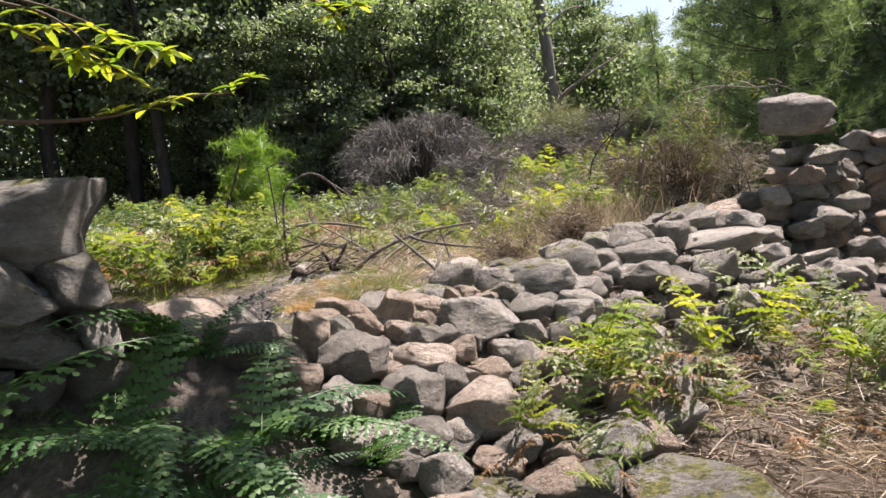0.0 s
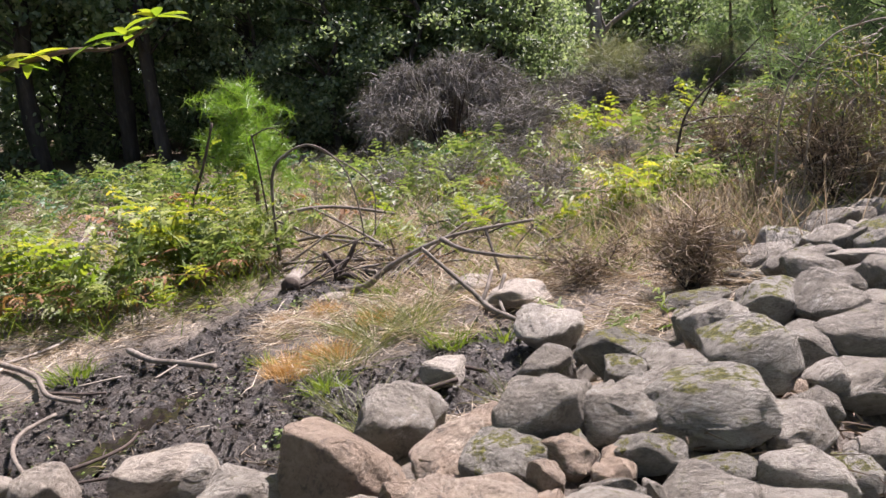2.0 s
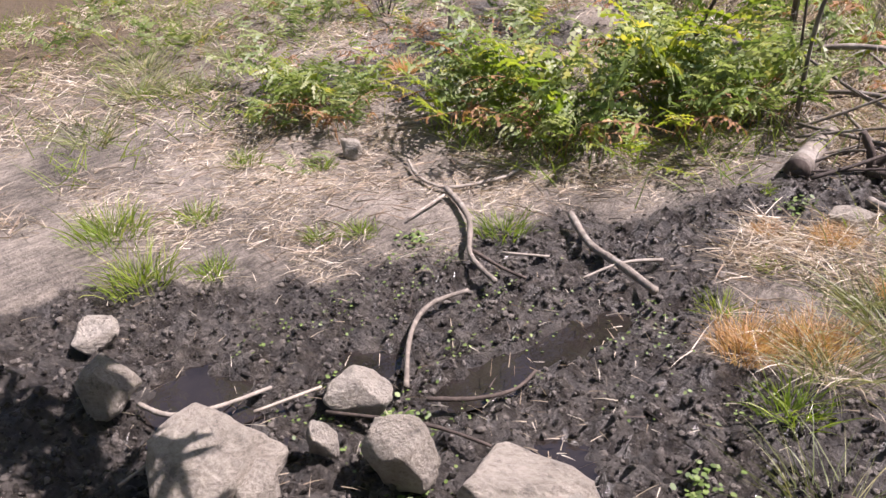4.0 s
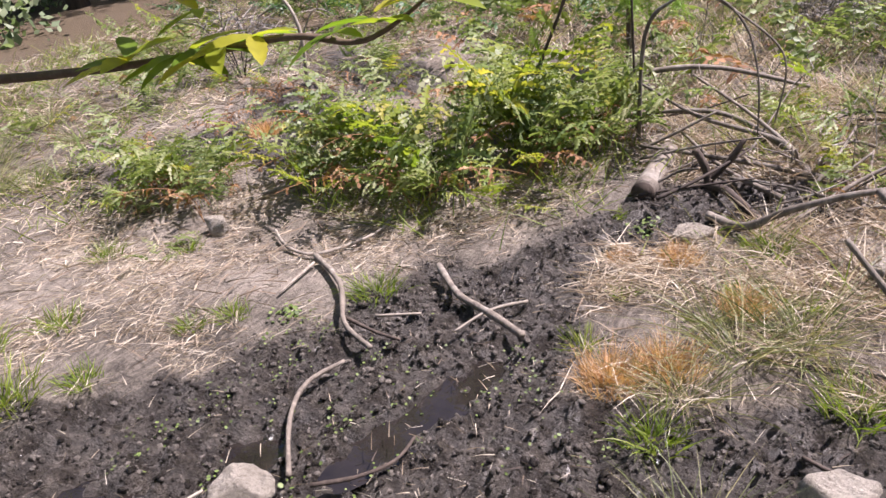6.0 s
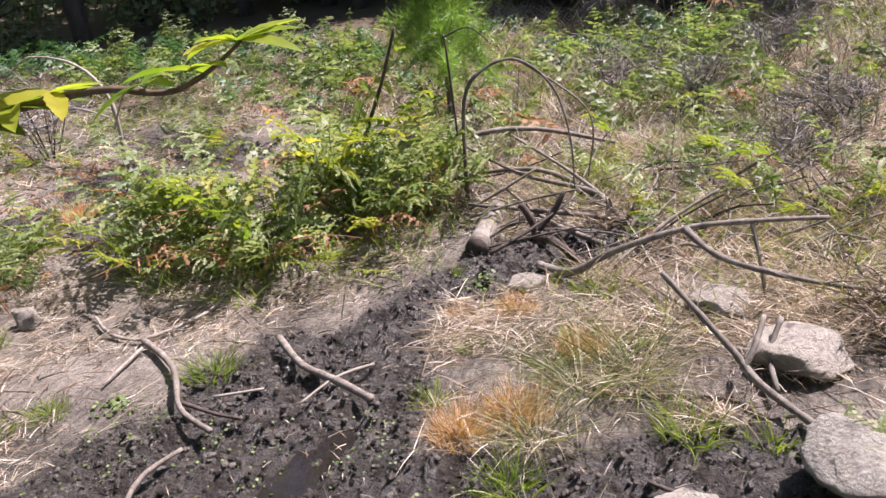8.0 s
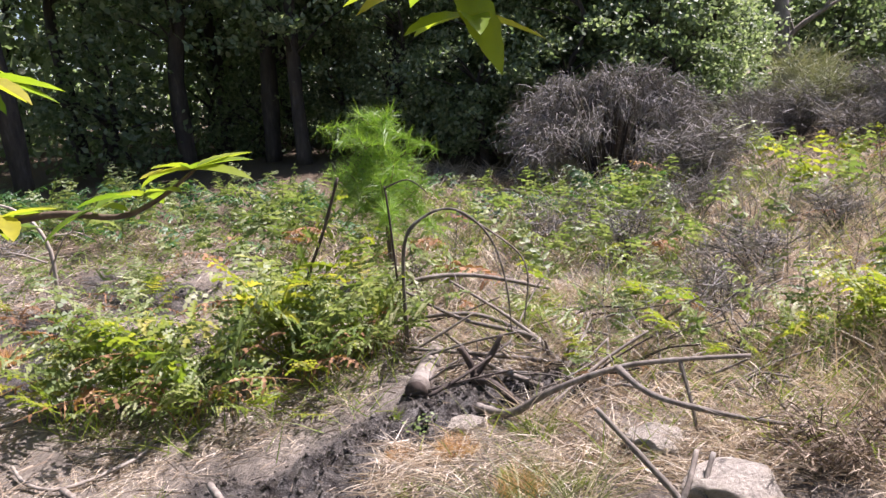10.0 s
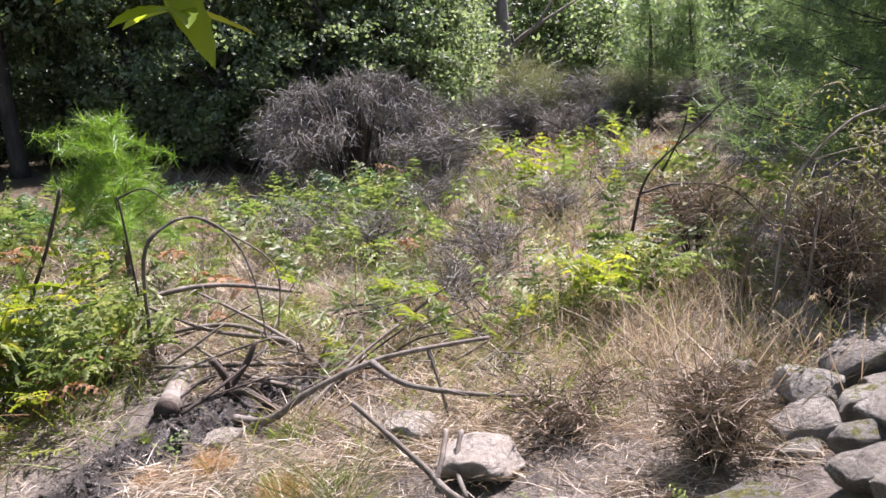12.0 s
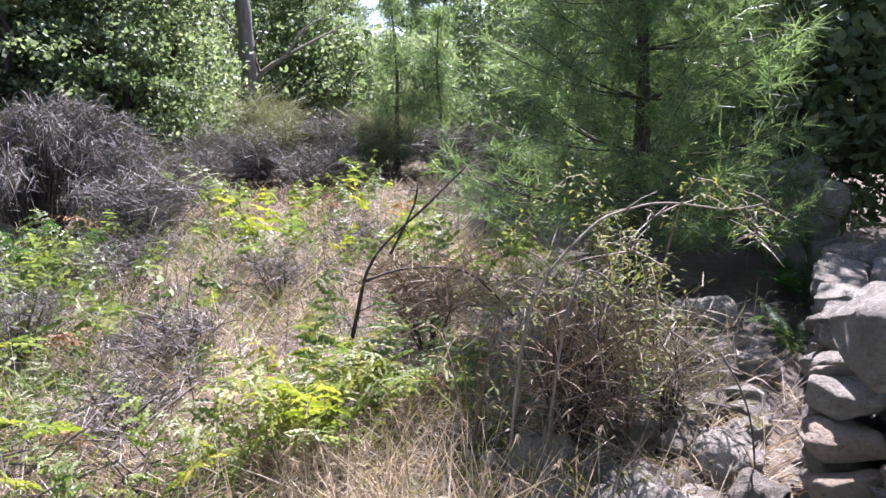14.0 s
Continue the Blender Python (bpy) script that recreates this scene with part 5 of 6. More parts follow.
for bx, by, bh, seed in ((0.7, 10.1, 0.6, 85), (-0.4, 10.9, 0.65, 86), (1.6, 11.3, 0.6, 87), (-1.2, 11.6, 0.7, 88), (0.4, 12.6, 0.7, 89), (0.3, 9.3, 0.45, 90), (2.6, 12.4, 0.6, 91)):
    wispy("dead_bush", bx, by, "thin grey dead stalks standing in the grass", "bush", DEAD_TWIG, seed, 320, 0.6, 0.45, bh, 0.006, 0.9, 0.1, 16, "dead stalks of the clearing")
wispy("dead_bush", -6.0, 8.9, "small bare dead bush", "bush", DEAD_TWIG, 77, 160, 0.5, 0.4, 1.0, 0.007, 0.9, 0.4, 8)


def leafy(x, y, label, seed, count, rx, ry, z0, z1, size, mat):
    """Small leaves scattered over a shrub, on short stems of their own."""
    rng = random.Random(seed)
    root = thing("bramble", x, y, lay(x, y) - 0.02, label, "bush")
    v, f = [], []
    for k in range(10):
        a = rng.uniform(0, 6.283)
        e = Vector((math.cos(a) * rx * 0.9, math.sin(a) * ry * 0.9, rng.uniform(z0, z1)))
        line = bend([(0, 0, 0), Vector((e.x * 0.4, e.y * 0.4, e.z * 1.15)), e], 6)
        sv, sf = [], []
        tube(sv, sf, line, 0.006, 0.002, 4, 0.05, rng)
        mesh_object("stem", sv, sf, BROWN_TWIG, root)
        for _ in range(count // 10):
            p = line[rng.randint(3, len(line) - 1)] + Vector((rng.gauss(0, 0.05), rng.gauss(0, 0.05), rng.gauss(0, 0.05)))
            chestnut_leaf(v, f, p, Vector((rng.gauss(0, 1), rng.gauss(0, 1), rng.gauss(0, 0.5))).normalized(), Vector((0, 0, 1)), size * rng.uniform(0.6, 1.2), rng)
    mesh_object("foliage", v, f, mat, root, smooth=False)


leafy(2.75, 7.75, "arching bramble with small yellowing leaves", 81, 1500, 0.75, 0.55, 0.4, 1.25, 0.04, BUSH_LEAF)
leafy(2.0, 8.1, "arching bramble with small yellowing leaves", 82, 260, 0.6, 0.4, 0.3, 0.9, 0.045, BUSH_LEAF)
leafy(5.9, 8.4, "leafy bramble in the shade", 83, 300, 0.9, 0.8, 0.4, 1.2, 0.07, OAK_LEAF)

# ---- dead wood ----


def branch(label, limbs, mat, name="branch", group="", twigs=0, seed=1):
    """A fallen branch; limbs are lists of points with two radii."""
    rng = random.Random(seed)
    first = Vector(limbs[0][0][0])
    root = thing(name, first.x, first.y, first.z, label, "branch", group)
    for pts, r0, r1 in limbs:
        v, f = [], []
        line = bend([Vector(p) - first for p in pts], 5)
        tube(v, f, line, r0, r1, 6, 0.13, rng)
        for _ in range(twigs):
            p = rng.choice(line[2:])
            e = p + Vector((rng.gauss(0, 0.12), rng.gauss(0, 0.12), rng.uniform(-0.1, 0.12)))
            tube(v, f, [p, p.lerp(e, 0.5) + Vector((0, 0, 0.01)), e], 0.005, 0.002, 4, 0.1, rng)
        mesh_object("limb", v, f, mat, root)


def grounded(pts, r):
    return [(x, y, lay(x, y) + 0.03 + r * 0.5) for x, y in pts]


branch("fallen grey dead branches tangled over the ground", [
    ([(-0.75, 8.3, 0.42), (-0.95, 8.6, 0.5), (-1.09, 8.7, 0.55), (-1.57, 8.75, 0.65), (-2.01, 8.8, 0.86)], 0.028, 0.010),
    ([(-0.96, 9.3, 0.72), (-1.53, 9.2, 0.86), (-2.03, 9.1, 0.84), (-2.6, 9.0, 0.62)], 0.014, 0.026),
    ([(-0.9, 8.6, 0.47), (-1.35, 8.9, 0.6), (-1.74, 8.9, 0.63), (-2.4, 8.9, 0.5)], 0.022, 0.014),
    ([(-0.94, 8.7, 0.47), (-1.26, 8.8, 0.68), (-1.63, 8.8, 0.92)], 0.018, 0.008),
    ([(-0.5, 8.25, 0.45), (-1.1, 8.4, 0.48), (-1.9, 8.5, 0.5)], 0.025, 0.012),
    ([(-0.9, 8.05, 0.42), (-1.3, 8.35, 0.45), (-1.7, 8.75, 0.55)], 0.02, 0.008)], DEADWOOD, twigs=3, seed=2)
branch("bare arching dead stem bent over the bracken", [
    ([(-1.95, 8.65, 0.5), (-1.9, 8.6, 1.22), (-1.73, 8.6, 1.44), (-1.5, 8.6, 1.48), (-1.28, 8.6, 1.29), (-1.18, 8.6, 0.96), (-1.16, 8.6, 0.6)], 0.015, 0.005),
    ([(-1.5, 8.6, 1.48), (-1.14, 8.7, 1.19), (-1.04, 8.7, 0.99), (-1.08, 8.7, 0.65)], 0.010, 0.005)], DEADWOOD, seed=3)
branch("upright broken grey stake leaning in the bracken", [([(-2.75, 8.43, 0.4), (-2.6, 8.43, 1.0), (-2.42, 8.43, 1.4), (-2.28, 8.43, 1.76)], 0.016, 0.010)], DARKWOOD, "stake", seed=4)
branch("short upright dead stem in the bracken", [([(-2.08, 9.0, 0.4), (-2.12, 9.0, 1.37), (-2.14, 9.0, 1.62)], 0.010, 0.009), ([(-2.14, 9.0, 1.6), (-1.95, 9.0, 1.66), (-1.8, 9.0, 1.55)], 0.008, 0.004)], DARKWOOD, "stake", seed=5)
branch("long dark fallen branch lying across the grass", [
    ([(0.25, 7.5, 0.84), (-0.13, 7.5, 0.81), (-0.43, 7.5, 0.76), (-0.78, 7.5, 0.62), (-1.02, 7.55, 0.46), (-1.25, 7.75, 0.4)], 0.011, 0.028),
    ([(-0.42, 7.48, 0.77), (-0.25, 7.25, 0.72), (0.03, 7.2, 0.66), (0.26, 7.2, 0.62), (0.5, 7.3, 0.55)], 0.02, 0.008),
    ([(-0.1, 7.5, 0.81), (-0.05, 7.4, 0.62), (-0.02, 7.35, 0.45)], 0.012, 0.008)], DEADWOOD, twigs=2, seed=6)
branch("broken grey snag with a forked foot", [
    ([(-0.5, 6.75, 0.86), (-0.36, 6.68, 0.73), (-0.2, 6.6, 0.58), (-0.1, 6.5, 0.50), (0.1, 6.3, 0.45)], 0.013, 0.018),
    ([(-0.08, 6.75, 0.68), (-0.12, 6.62, 0.6), (-0.16, 6.56, 0.53)], 0.012, 0.014),
    ([(-0.0, 6.85, 0.62), (-0.05, 6.7, 0.52), (-0.03, 6.5, 0.47)], 0.012, 0.012)], DEADWOOD, seed=7)
for lab, pts, r0, r1, mat in (
        ("thick dark broken stick lying in the mud", [(-2.48, 6.75), (-2.23, 6.53), (-1.99, 6.43), (-1.76, 6.32)], 0.024, 0.026, DEADWOOD),
        ("pale thin stick crossing another in the mud", [(-2.09, 6.24), (-2.01, 6.46), (-1.86, 6.6)], 0.008, 0.012, PALEWOOD),
        ("thin pale stick in the mud", [(-2.55, 6.22), (-2.33, 6.32)], 0.010, 0.007, PALEWOOD),
        ("crooked grey root-like stick on dry ground", [(-3.2, 6.54), (-2.89, 6.37), (-2.66, 6.1), (-2.41, 5.98)], 0.022, 0.017, DEADWOOD),
        ("thin dark stick on the mud", [(-2.68, 6.14), (-2.46, 6.1), (-2.31, 6.09)], 0.012, 0.009, DARKWOOD),
        ("crooked pale stick by the bracken", [(-3.61, 6.66), (-3.41, 6.54), (-3.21, 6.55), (-3.08, 6.76), (-3.02, 6.95), (-3.05, 7.13)], 0.013, 0.012, PALEWOOD),
        ("pale bleached stick on dry ground", [(-3.16, 6.48), (-3.14, 6.15)], 0.012, 0.007, PALEWOOD),
        ("bent bleached stick standing out of the mud", [(-2.47, 5.85), (-2.54, 5.65), (-2.45, 5.43), (-2.22, 5.16)], 0.013, 0.016, DEADWOOD),
        ("curved dark wet stick in the mud", [(-2.11, 5.16), (-1.97, 5.27), (-1.88, 5.41), (-1.88, 5.55)], 0.012, 0.009, DARKWOOD),
        ("pale knobbly stick lying in bog water", [(-2.93, 4.43), (-2.79, 4.48), (-2.7, 4.63), (-2.64, 4.83)], 0.014, 0.010, PALEWOOD),
        ("short pale stick on the mud", [(-2.58, 4.7), (-2.49, 4.96)], 0.009, 0.007, PALEWOOD),
        ("short pale stick on the mud", [(-2.63, 4.18), (-2.66, 4.46)], 0.009, 0.007, PALEWOOD),
        ("long wet stick beside the stones", [(-2.36, 4.87), (-2.02, 5.05), (-1.76, 5.11)], 0.010, 0.008, DARKWOOD),
        ("fallen stick at the foot of the bracken", [(-4.04, 6.89), (-3.96, 7.08), (-3.81, 7.22)], 0.02, 0.014, DEADWOOD),
        ("dark stick half sunk in the mud", [(-0.75, 5.55), (-0.5, 5.6), (-0.3, 5.68)], 0.018, 0.014, DARKWOOD),
        ("dark stick half sunk in the mud", [(-0.5, 5.95), (-0.3, 5.85), (-0.15, 5.72)], 0.010, 0.014, DARKWOOD),
        ("grey stick lying on dry ground", [(-6.7, 7.6), (-6.5, 7.85), (-6.7, 8.2)], 0.018, 0.012, DEADWOOD)):
    branch(lab, [(grounded(pts, max(r0, r1)), r0 * 0.82, r1 * 0.82)], mat, "stick", "sticks in the bog", 0, int(abs(pts[0][0]) * 100))


pile_rng = random.Random(19)
for k in range(70):
    px, py = pile_rng.uniform(-1.7, 0.5), pile_rng.uniform(7.7, 9.2)
    if py < 7.95 and px < -0.9:
        continue
    a, L = pile_rng.gauss(0.0, 0.9), pile_rng.uniform(0.25, 0.8)
    r = pile_rng.uniform(0.005, 0.014)
    ends = [(px - math.cos(a) * L / 2, py - math.sin(a) * L / 2), (px, py + pile_rng.uniform(-0.14, 0.14)), (px + math.cos(a) * L / 2, py + math.sin(a) * L / 2)]
    lift = pile_rng.uniform(0.0, 0.16)
    pts = [(x, y, lay(x, y) + 0.02 + r + lift * (0.2 + 0.8 * i)) for i, (x, y) in enumerate(ends)]
    branch("grey dry stick in the heap of brushwood", [(pts, r, r * 0.6)], pile_rng.choice((DEADWOOD, DARKWOOD, DEADWOOD)), "stick", "brushwood heap", 1, k)


def cut_log():
    a, b, r = Vector((-1.68, 7.9, 0)), Vector((-1.73, 8.62, 0)), 0.078
    z = top(-1.72, 8.25) + r * 0.6
    root = thing("log", a.x, a.y, z, "short pale cut log lying by the mud", "log")
    rng = random.Random(9)
    way = b - a
    v, f = [], []
    tube(v, f, [way * (i / 8) for i in range(9)], r, r * 0.92, 14, 0.035, rng)
    mesh_object("body", v, f, DEADWOOD, root)
    v, f = [], []
    tube(v, f, [way * -0.012, way * 0.004], r * 0.93, r * 0.93, 14, 0.02, rng)
    mesh_object("cut_end", v, f, DARKWOOD, root, "dark sawn end")


cut_log()
branch("charred forked stump beside the log", [([(-1.35, 8.2, 0.32), (-1.38, 8.2, 0.5), (-1.45, 8.2, 0.62)], 0.034, 0.024), ([(-1.36, 8.2, 0.42), (-1.25, 8.25, 0.55), (-1.18, 8.3, 0.68)], 0.026, 0.014),
                                               ([(-1.36, 8.2, 0.38), (-1.2, 8.0, 0.45), (-0.95, 7.8, 0.36)], 0.03, 0.022)], DARKWOOD, "stump", seed=10)
branch("dead crooked branch standing in the scrub", [([(1.7, 9.5, 0.6), (1.78, 9.5, 0.95), (1.92, 9.5, 1.4), (2.33, 9.5, 1.76), (2.61, 9.5, 2.0)], 0.017, 0.006), ([(2.04, 9.5, 1.42), (2.21, 9.5, 1.73), (2.25, 9.5, 1.9)], 0.01, 0.004),
                                                    ([(1.85, 9.5, 1.25), (2.2, 9.55, 1.3), (2.7, 9.6, 1.2), (3.1, 9.6, 0.8)], 0.012, 0.007)], DARKWOOD, twigs=3, seed=12)
branch("long bare thorny bramble stem arching over", [([(2.0, 7.7, 0.6), (2.05, 7.6, 1.5), (2.35, 7.6, 1.86), (2.6, 7.6, 1.95), (2.83, 7.6, 1.96), (3.19, 7.6, 1.91), (3.45, 7.6, 1.93)], 0.008, 0.004),
                                                     ([(2.8, 7.6, 1.95), (2.6, 7.6, 1.81), (2.58, 7.6, 1.73)], 0.004, 0.002), ([(3.3, 7.6, 1.92), (3.38, 7.6, 1.8), (3.42, 7.6, 1.72)], 0.003, 0.002)], PALEWOOD, "dead_bramble", twigs=14, seed=13)
branch("grey bare bramble stem hanging over the stones", [([(2.2, 7.7, 0.6), (2.3, 7.6, 1.63), (2.67, 7.6, 1.44), (2.99, 7.5, 1.21), (3.3, 7.4, 1.05)], 0.008, 0.003)], PALEWOOD, "dead_bramble", twigs=12, seed=14)
branch("thin bare hanging stem by the wall end", [([(2.66, 7.05, 1.4), (2.76, 7.0, 1.2), (2.84, 7.0, 0.95), (2.9, 7.0, 0.5)], 0.004, 0.005)], DEADWOOD, "dead_bramble", twigs=4, seed=15)
branch("bare pale dead sapling bent over the wet ground", [([(-5.2, 8.9, 0.5), (-5.15, 8.9, 1.2), (-5.4, 8.9, 1.55), (-5.9, 8.9, 1.65), (-6.2, 8.9, 1.5)], 0.022, 0.005), ([(-5.2, 8.9, 1.0), (-4.95, 8.9, 1.35), (-4.7, 8.9, 1.3)], 0.01, 0.004),
                                                           ([(-5.2, 8.9, 1.1), (-5.6, 8.85, 1.2), (-5.85, 8.8, 0.9), (-5.9, 8.8, 0.5)], 0.009, 0.004)], PALEWOOD, "dead_sapling", twigs=6, seed=16)

# ---- grasses ----


def tuft(x, y, label, mat, count, height, spread, width, seed, group="grass tufts", flop=0.5, name="grass_tuft"):
    rng = random.Random(seed)
    v, f = [], []
    for _ in range(count):
        a, r = rng.uniform(0, 6.283), rng.uniform(0, 1)
        p = Vector((math.cos(a) * r * spread * 0.45, math.sin(a) * r * spread * 0.45, 0))
        h = height * rng.uniform(0.5, 1.1)
        tip = p + Vector((math.cos(a + rng.gauss(0, 0.6)) * h * flop * rng.uniform(0.3, 1.3), math.sin(a + rng.gauss(0, 0.6)) * h * flop * rng.uniform(0.3, 1.3), h * rng.uniform(0.25, 1.0)))
        blade(v, f, p, tip, h * 0.12, width, rng, 3)
    ob = mesh_object(name, v, f, mat, smooth=False)
    ob.location = (x, y, top(x, y) - 0.01)
    return tagged(ob, label, "grass", group)


for k, (x, y, s) in enumerate(((-2.71, 6.46, 1.2), (-1.49, 6.42, 0.9), (-0.36, 6.31, 1.2), (-1.02, 5.92, 1.1), (-3.26, 5.91, 0.8), (-3.52, 5.17, 0.9), (-3.39, 5.73, 0.7), (-4.05, 5.43, 1.0), (-0.62, 6.93, 0.8),
                               (-0.87, 7.43, 1.0), (-0.05, 6.3, 0.9), (-1.45, 6.85, 0.6), (-0.9, 7.0, 0.7), (-3.75, 4.9, 1.6), (-4.2, 5.0, 1.6), (-4.4, 6.0, 0.9), (-1.75, 7.7, 0.5), (-4.0, 6.3, 0.7))):
    tuft(x, y, "short tuft of bright green grass", GRASS, int(150 * s), 0.13 * s, 0.26 * s, 0.006, 100 + k, flop=0.8)
for k, (x, y, s) in enumerate(((-1.29, 6.19, 1.0), (-1.08, 6.36, 1.0), (-1.27, 7.23, 0.7), (-0.86, 6.87, 0.8), (-3.9, 8.3, 0.9), (-4.8, 7.9, 1.0), (-1.57, 7.17, 0.5))):
    tuft(x, y, "matted tuft of orange dead grass", ORANGE, int(620 * s), 0.17 * s, 0.32 * s, 0.0035, 130 + k, "dead grass tufts", 0.6)
for k, (x, y, s) in enumerate(((-0.82, 6.55, 1.0), (-0.6, 6.7, 1.0), (-0.95, 6.2, 0.8), (-1.0, 6.75, 0.7), (-0.75, 5.5, 0.8), (-0.65, 5.15, 0.7), (0.0, 5.2, 0.6), (-6.2, 7.2, 0.9), (-6.6, 6.6, 1.0), (-5.4, 5.5, 0.9), (-6.0, 6.2, 1.0), (-7.0, 7.4, 1.0), (-5.7, 6.4, 0.8))):
    tuft(x, y, "grey-green tussock of fine rush leaning over", RUSH, int(150 * s), 0.36 * s, 0.36 * s, 0.0045, 150 + k, "rush tussocks", 1.3, "rush_tussock")


def inside_bog(x, y):
    return wetness(x, y) > 0.45 or pool_depth(x, y) > 0.2


def litter(name, label, mat, count, box, length, width, seed, lift=0.01, rise=0.25, wet_ok=False, keep=None):
    """Loose straw or twigs strewn over a stretch of ground."""
    rng = random.Random(seed)
    v, f = [], []
    x0, x1, y0, y1 = box
    for _ in range(count):
        x, y = rng.uniform(x0, x1), rng.uniform(y0, y1)
        if (keep and not keep(x, y)) or (not wet_ok and inside_bog(x, y)):
            continue
        if noise.noise((x * 0.8, y * 0.8, seed)) < rng.uniform(-0.6, 0.25):
            continue
        if noise.noise((x * 2.7, y * 2.7, seed + 0.5)) < rng.uniform(-0.4, 0.3):
            continue
        a, L = rng.uniform(0, 6.283), length * rng.uniform(0.4, 1.2)
        z = lay(x, y) + 0.03 * noise.noise((x * 1.6, y * 1.6, 0.0)) + rng.uniform(0, lift)
        blade(v, f, (x, y, z), (x + math.cos(a) * L, y + math.sin(a) * L, z + rng.uniform(0, rise) * L), 0.05 * L, width, rng, 2)
    ob = mesh_object(name, v, f, mat, smooth=False)
    return tagged(ob, label, "litter", kind="stuff")


def meadow(x, y):
    return -0.668 * (x + 1.6) + 0.744 * (y - 2.5) > 0.75


litter("straw_litter", "pale dry straw strewn over the meadow", STRAW, 90000, (-5, 2.6, 5.0, 9.6), 0.115, 0.0038, 201, 0.025, 0.3, keep=meadow)
litter("straw_litter", "matted pale straw of trodden grass", STRAW, 42000, (-1.7, 2.4, 5.8, 9.4), 0.22, 0.005, 213, 0.04, 0.4, keep=meadow)
litter("straw_litter", "bits of straw trodden into the mud", STRAW, 2600, (-3.8, 0.2, 4.3, 8.2), 0.09, 0.004, 214, 0.03, 0.2, True, inside_bog)
litter("dry_grass", "standing dry straw-coloured grass of the meadow", STRAW, 60000, (-3.2, 4.0, 6.4, 13), 0.28, 0.007, 202, 0.02, 1.0, keep=lambda x, y: y > 7.0 - 0.5 * min(0, x + 0.5) * 2 and not (x < -1.2 and y < 8.6))
litter("dry_grass", "standing dry straw-coloured grass of the meadow", STRAW, 26000, (-4.5, 5.5, 10.5, 18), 0.3, 0.011, 203, 0.02, 1.1)
litter("straw_litter", "dry straw on the far side of the bog", STRAW, 30000, (-10, -4.4, 4.6, 12), 0.16, 0.006, 211, 0.03, 0.5)
litter("green_grass", "rough green grass on the far side of the bog", GRASS, 12000, (-10, -4.8, 5, 12), 0.18, 0.007, 212, 0.02, 1.4)
litter("dead_twigs", "thin broken twigs on the meadow", BROWN_TWIG, 9000, (-5, 3.0, 4.5, 10.5), 0.24, 0.007, 204, 0.03, 0.2, False, meadow)
litter("dead_twigs", "broken twigs and bark on the far side of the bog", BROWN_TWIG, 6000, (-9, -4.4, 5.5, 11.5), 0.22, 0.01, 215, 0.03, 0.2, True)
litter("dead_twigs", "dark wet twigs trodden into the mud", DARKWOOD, 900, (-3.8, 0.0, 4.3, 8.0), 0.14, 0.006, 208, 0.02, 0.15, True, inside_bog)
litter("green_grass", "sparse green grass between the straw", GRASS, 30000, (-4.0, 4.5, 7.0, 15), 0.24, 0.007, 205, 0.02, 1.4, keep=meadow)
litter("straw_litter", "dry grass and bracken litter before the wall", STRAW, 22000, (0.6, 4.2, 0.8, 4.6), 0.2, 0.007, 206, 0.03, 0.5, keep=lambda x, y: not meadow(x, y) and x > 1.0 + 0.2 * noise.noise((x, y, 1)))
litter("dead_twigs", "brown bracken litter before the wall", BROWN_TWIG, 18000, (0.4, 4.2, 0.8, 4.6), 0.18, 0.008, 207, 0.03, 0.3, keep=lambda x, y: not meadow(x, y))


def dead_stalks():
    """Thin upright dead stems of last year's bracken and weeds in the clearing."""
    rng = random.Random(46)
    v, f = [], []
    for _ in range(1700):
        x, y = rng.uniform(-2.6, 4.2), rng.uniform(8.3, 15.0)
        if noise.noise((x * 0.7, y * 0.7, 12.0)) < rng.uniform(-0.5, 0.35) or (x < -0.6 and y < 9.6):
            continue
        z, h = lay(x, y), rng.uniform(0.2, 0.75)
        tip = Vector((x + rng.gauss(0, 0.16), y + rng.gauss(0, 0.16), z + h))
        blade(v, f, (x, y, z), tip, 0.02, rng.uniform(0.006, 0.012), rng, 3)
        for _ in range(rng.randint(1, 4)):
            p = Vector((x, y, z)).lerp(tip, rng.uniform(0.4, 0.95))
            blade(v, f, p, p + Vector((rng.gauss(0, 0.1), rng.gauss(0, 0.1), rng.uniform(-0.06, 0.12))), 0.01, 0.006, rng, 2)
    tagged(mesh_object("dead_stalks", v, f, DEAD_TWIG, smooth=False), "thin grey dead stalks standing in the clearing", "stalks", kind="stuff")


dead_stalks()


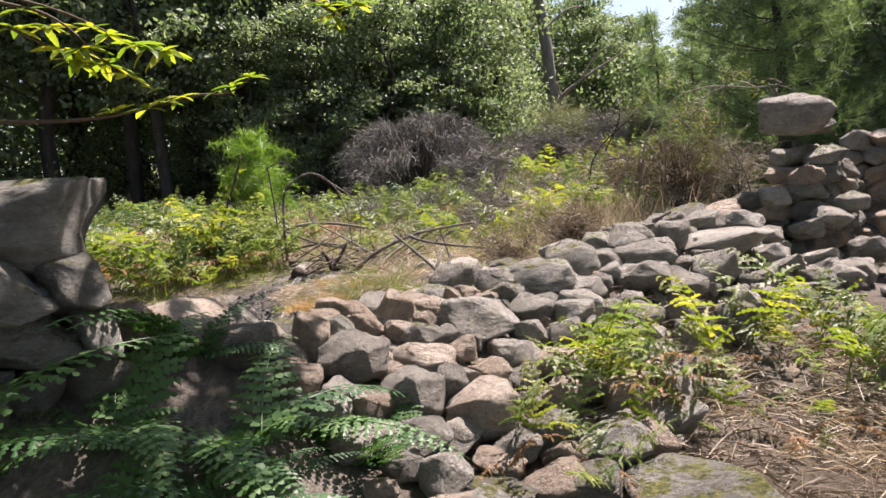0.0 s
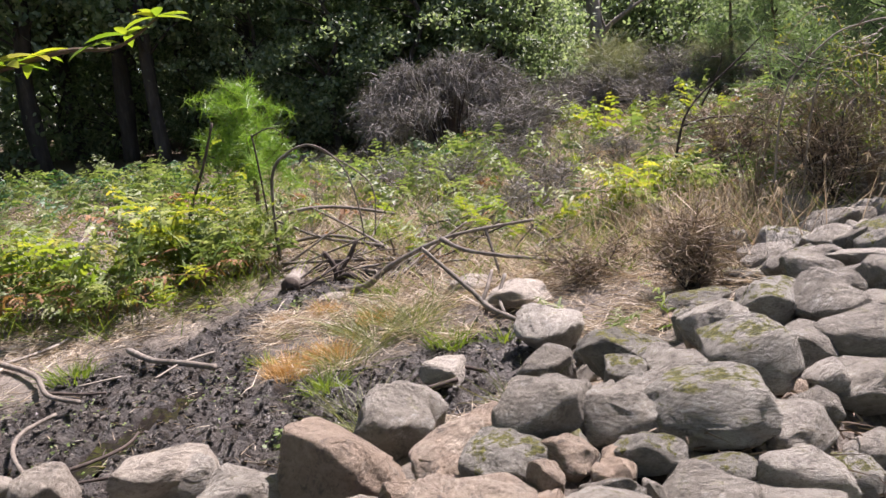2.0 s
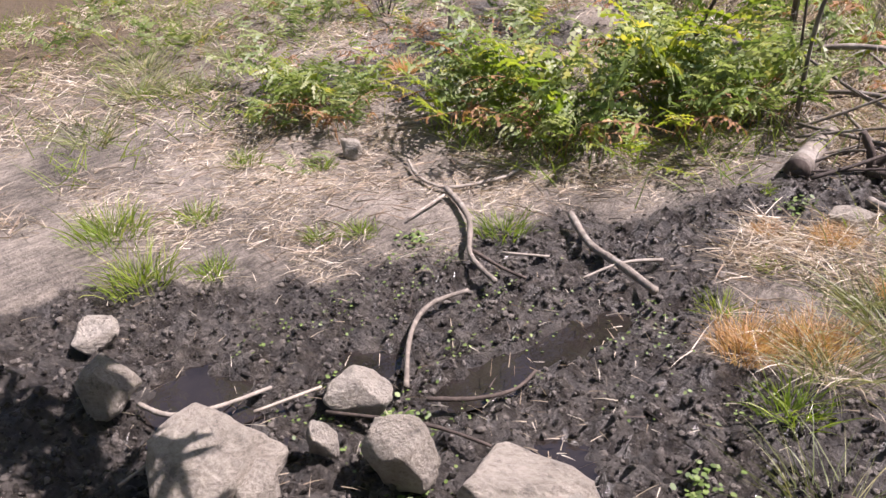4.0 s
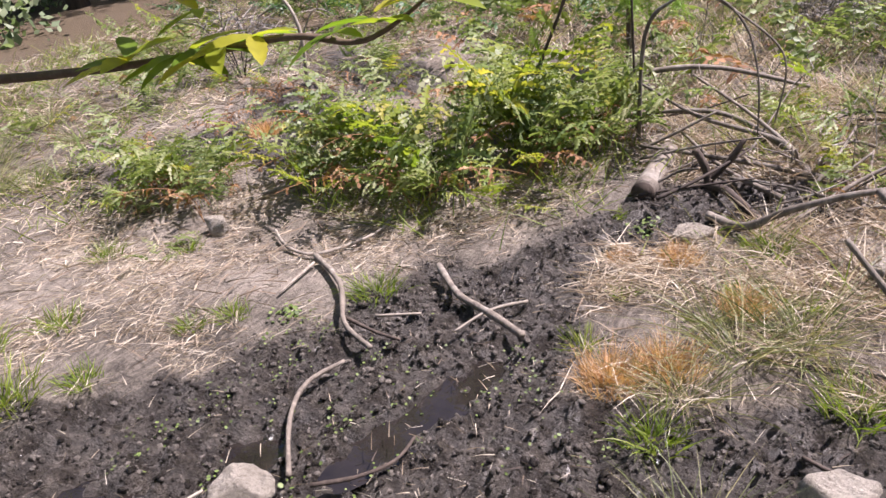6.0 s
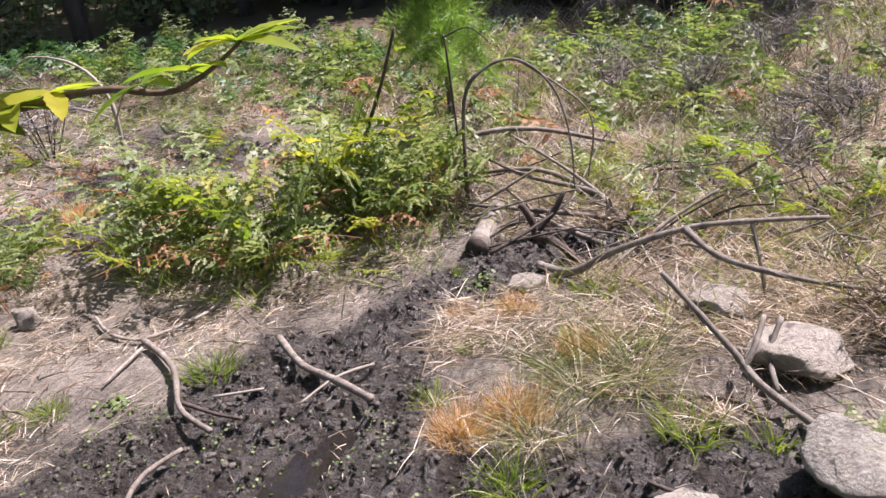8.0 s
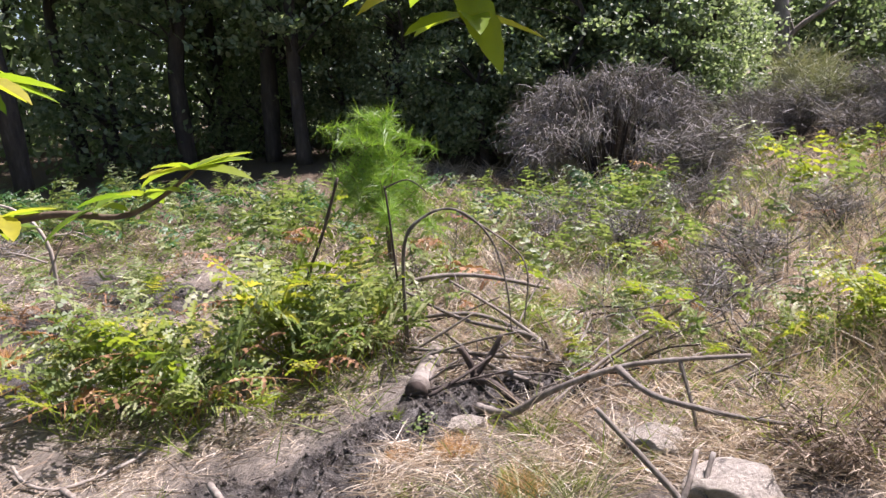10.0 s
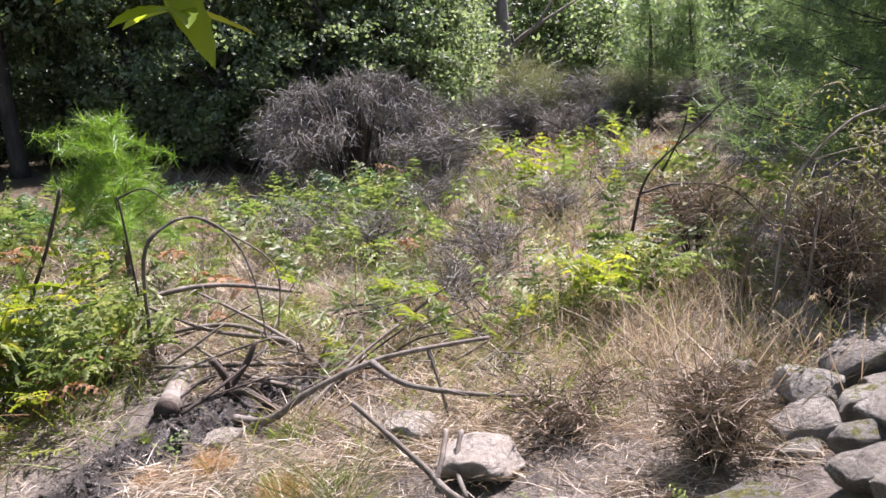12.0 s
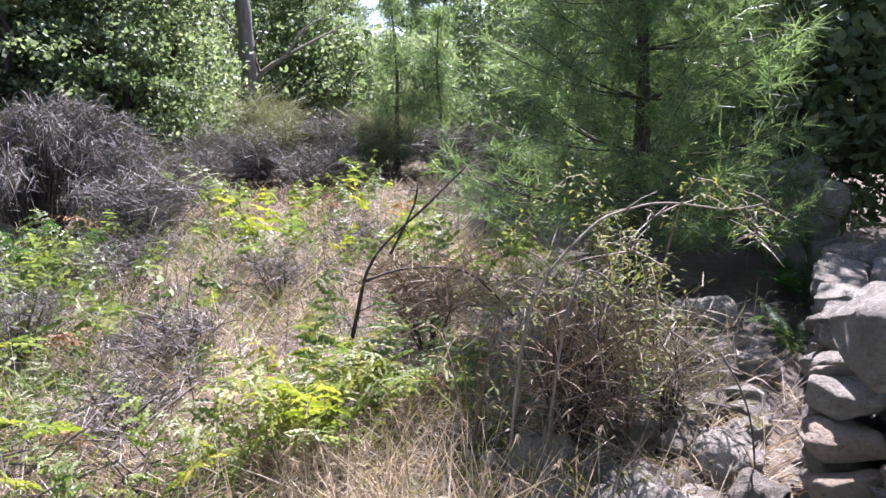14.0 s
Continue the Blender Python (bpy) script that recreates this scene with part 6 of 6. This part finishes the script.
def stalks():
    """Tall dry grass stalks with seed heads beside the shrub."""
    rng = random.Random(41)
    v, f = [], []
    for _ in range(520):
        x, y = 1.45 + rng.gauss(0, 0.42), 7.45 + rng.gauss(0, 0.4)
        h = rng.uniform(0.15, 0.6)
        tip = (x + rng.gauss(0, 0.2), y + rng.gauss(0, 0.2), lay(x, y) + h)
        blade(v, f, (x, y, lay(x, y)), tip, 0.02, 0.006, rng, 3)
        if rng.random() < 0.25:
            for k in range(6):
                e = Vector(tip) + Vector((rng.gauss(0, 0.02), rng.gauss(0, 0.02), rng.uniform(-0.09, 0.02)))
                blade(v, f, tip, e, 0, 0.006, rng, 2)
    tagged(mesh_object("tall_dry_grass", v, f, STRAW, smooth=False), "tall yellow dry grass stalks with seed heads", "grass", kind="stuff")


stalks()


def cress():
    """Small round-leaved plants scattered over the mud."""
    rng = random.Random(44)
    spots = [(rng.uniform(-3.0, -1.2), rng.uniform(4.8, 6.2), rng.randint(6, 20), 0.008, 0.14) for _ in range(44)]
    spots += [(x, y, 44, 0.013, 0.09) for x, y in ((-1.12, 5.43), (-2.15, 5.08), (-1.85, 4.75), (-3.0, 6.05), (-0.95, 5.35), (-1.55, 7.55))]
    v, f = [], []
    for x, y, n, size, spread in spots:
        for _ in range(n):
            px, py = x + rng.gauss(0, spread * 0.5), y + rng.gauss(0, spread * 0.5)
            p = Vector((px, py, top(px, py) + rng.uniform(0.003, 0.03)))
            b, r = len(v), size * rng.uniform(0.6, 1.2)
            tilt = Vector((rng.gauss(0, 0.3), rng.gauss(0, 0.3), 1)).normalized()
            side = tilt.cross(Vector((rng.gauss(0, 1), rng.gauss(0, 1), 0))).normalized()
            other = tilt.cross(side)
            for k in range(6):
                t = 2 * math.pi * k / 6
                v.append(p + (side * math.cos(t) + other * math.sin(t) * 0.8) * r)
            f.append(tuple(range(b, b + 6)))
    tagged(mesh_object("water_cress", v, f, CRESS, smooth=False), "small round-leaved green plants on the mud", "plant", kind="stuff")


cress()
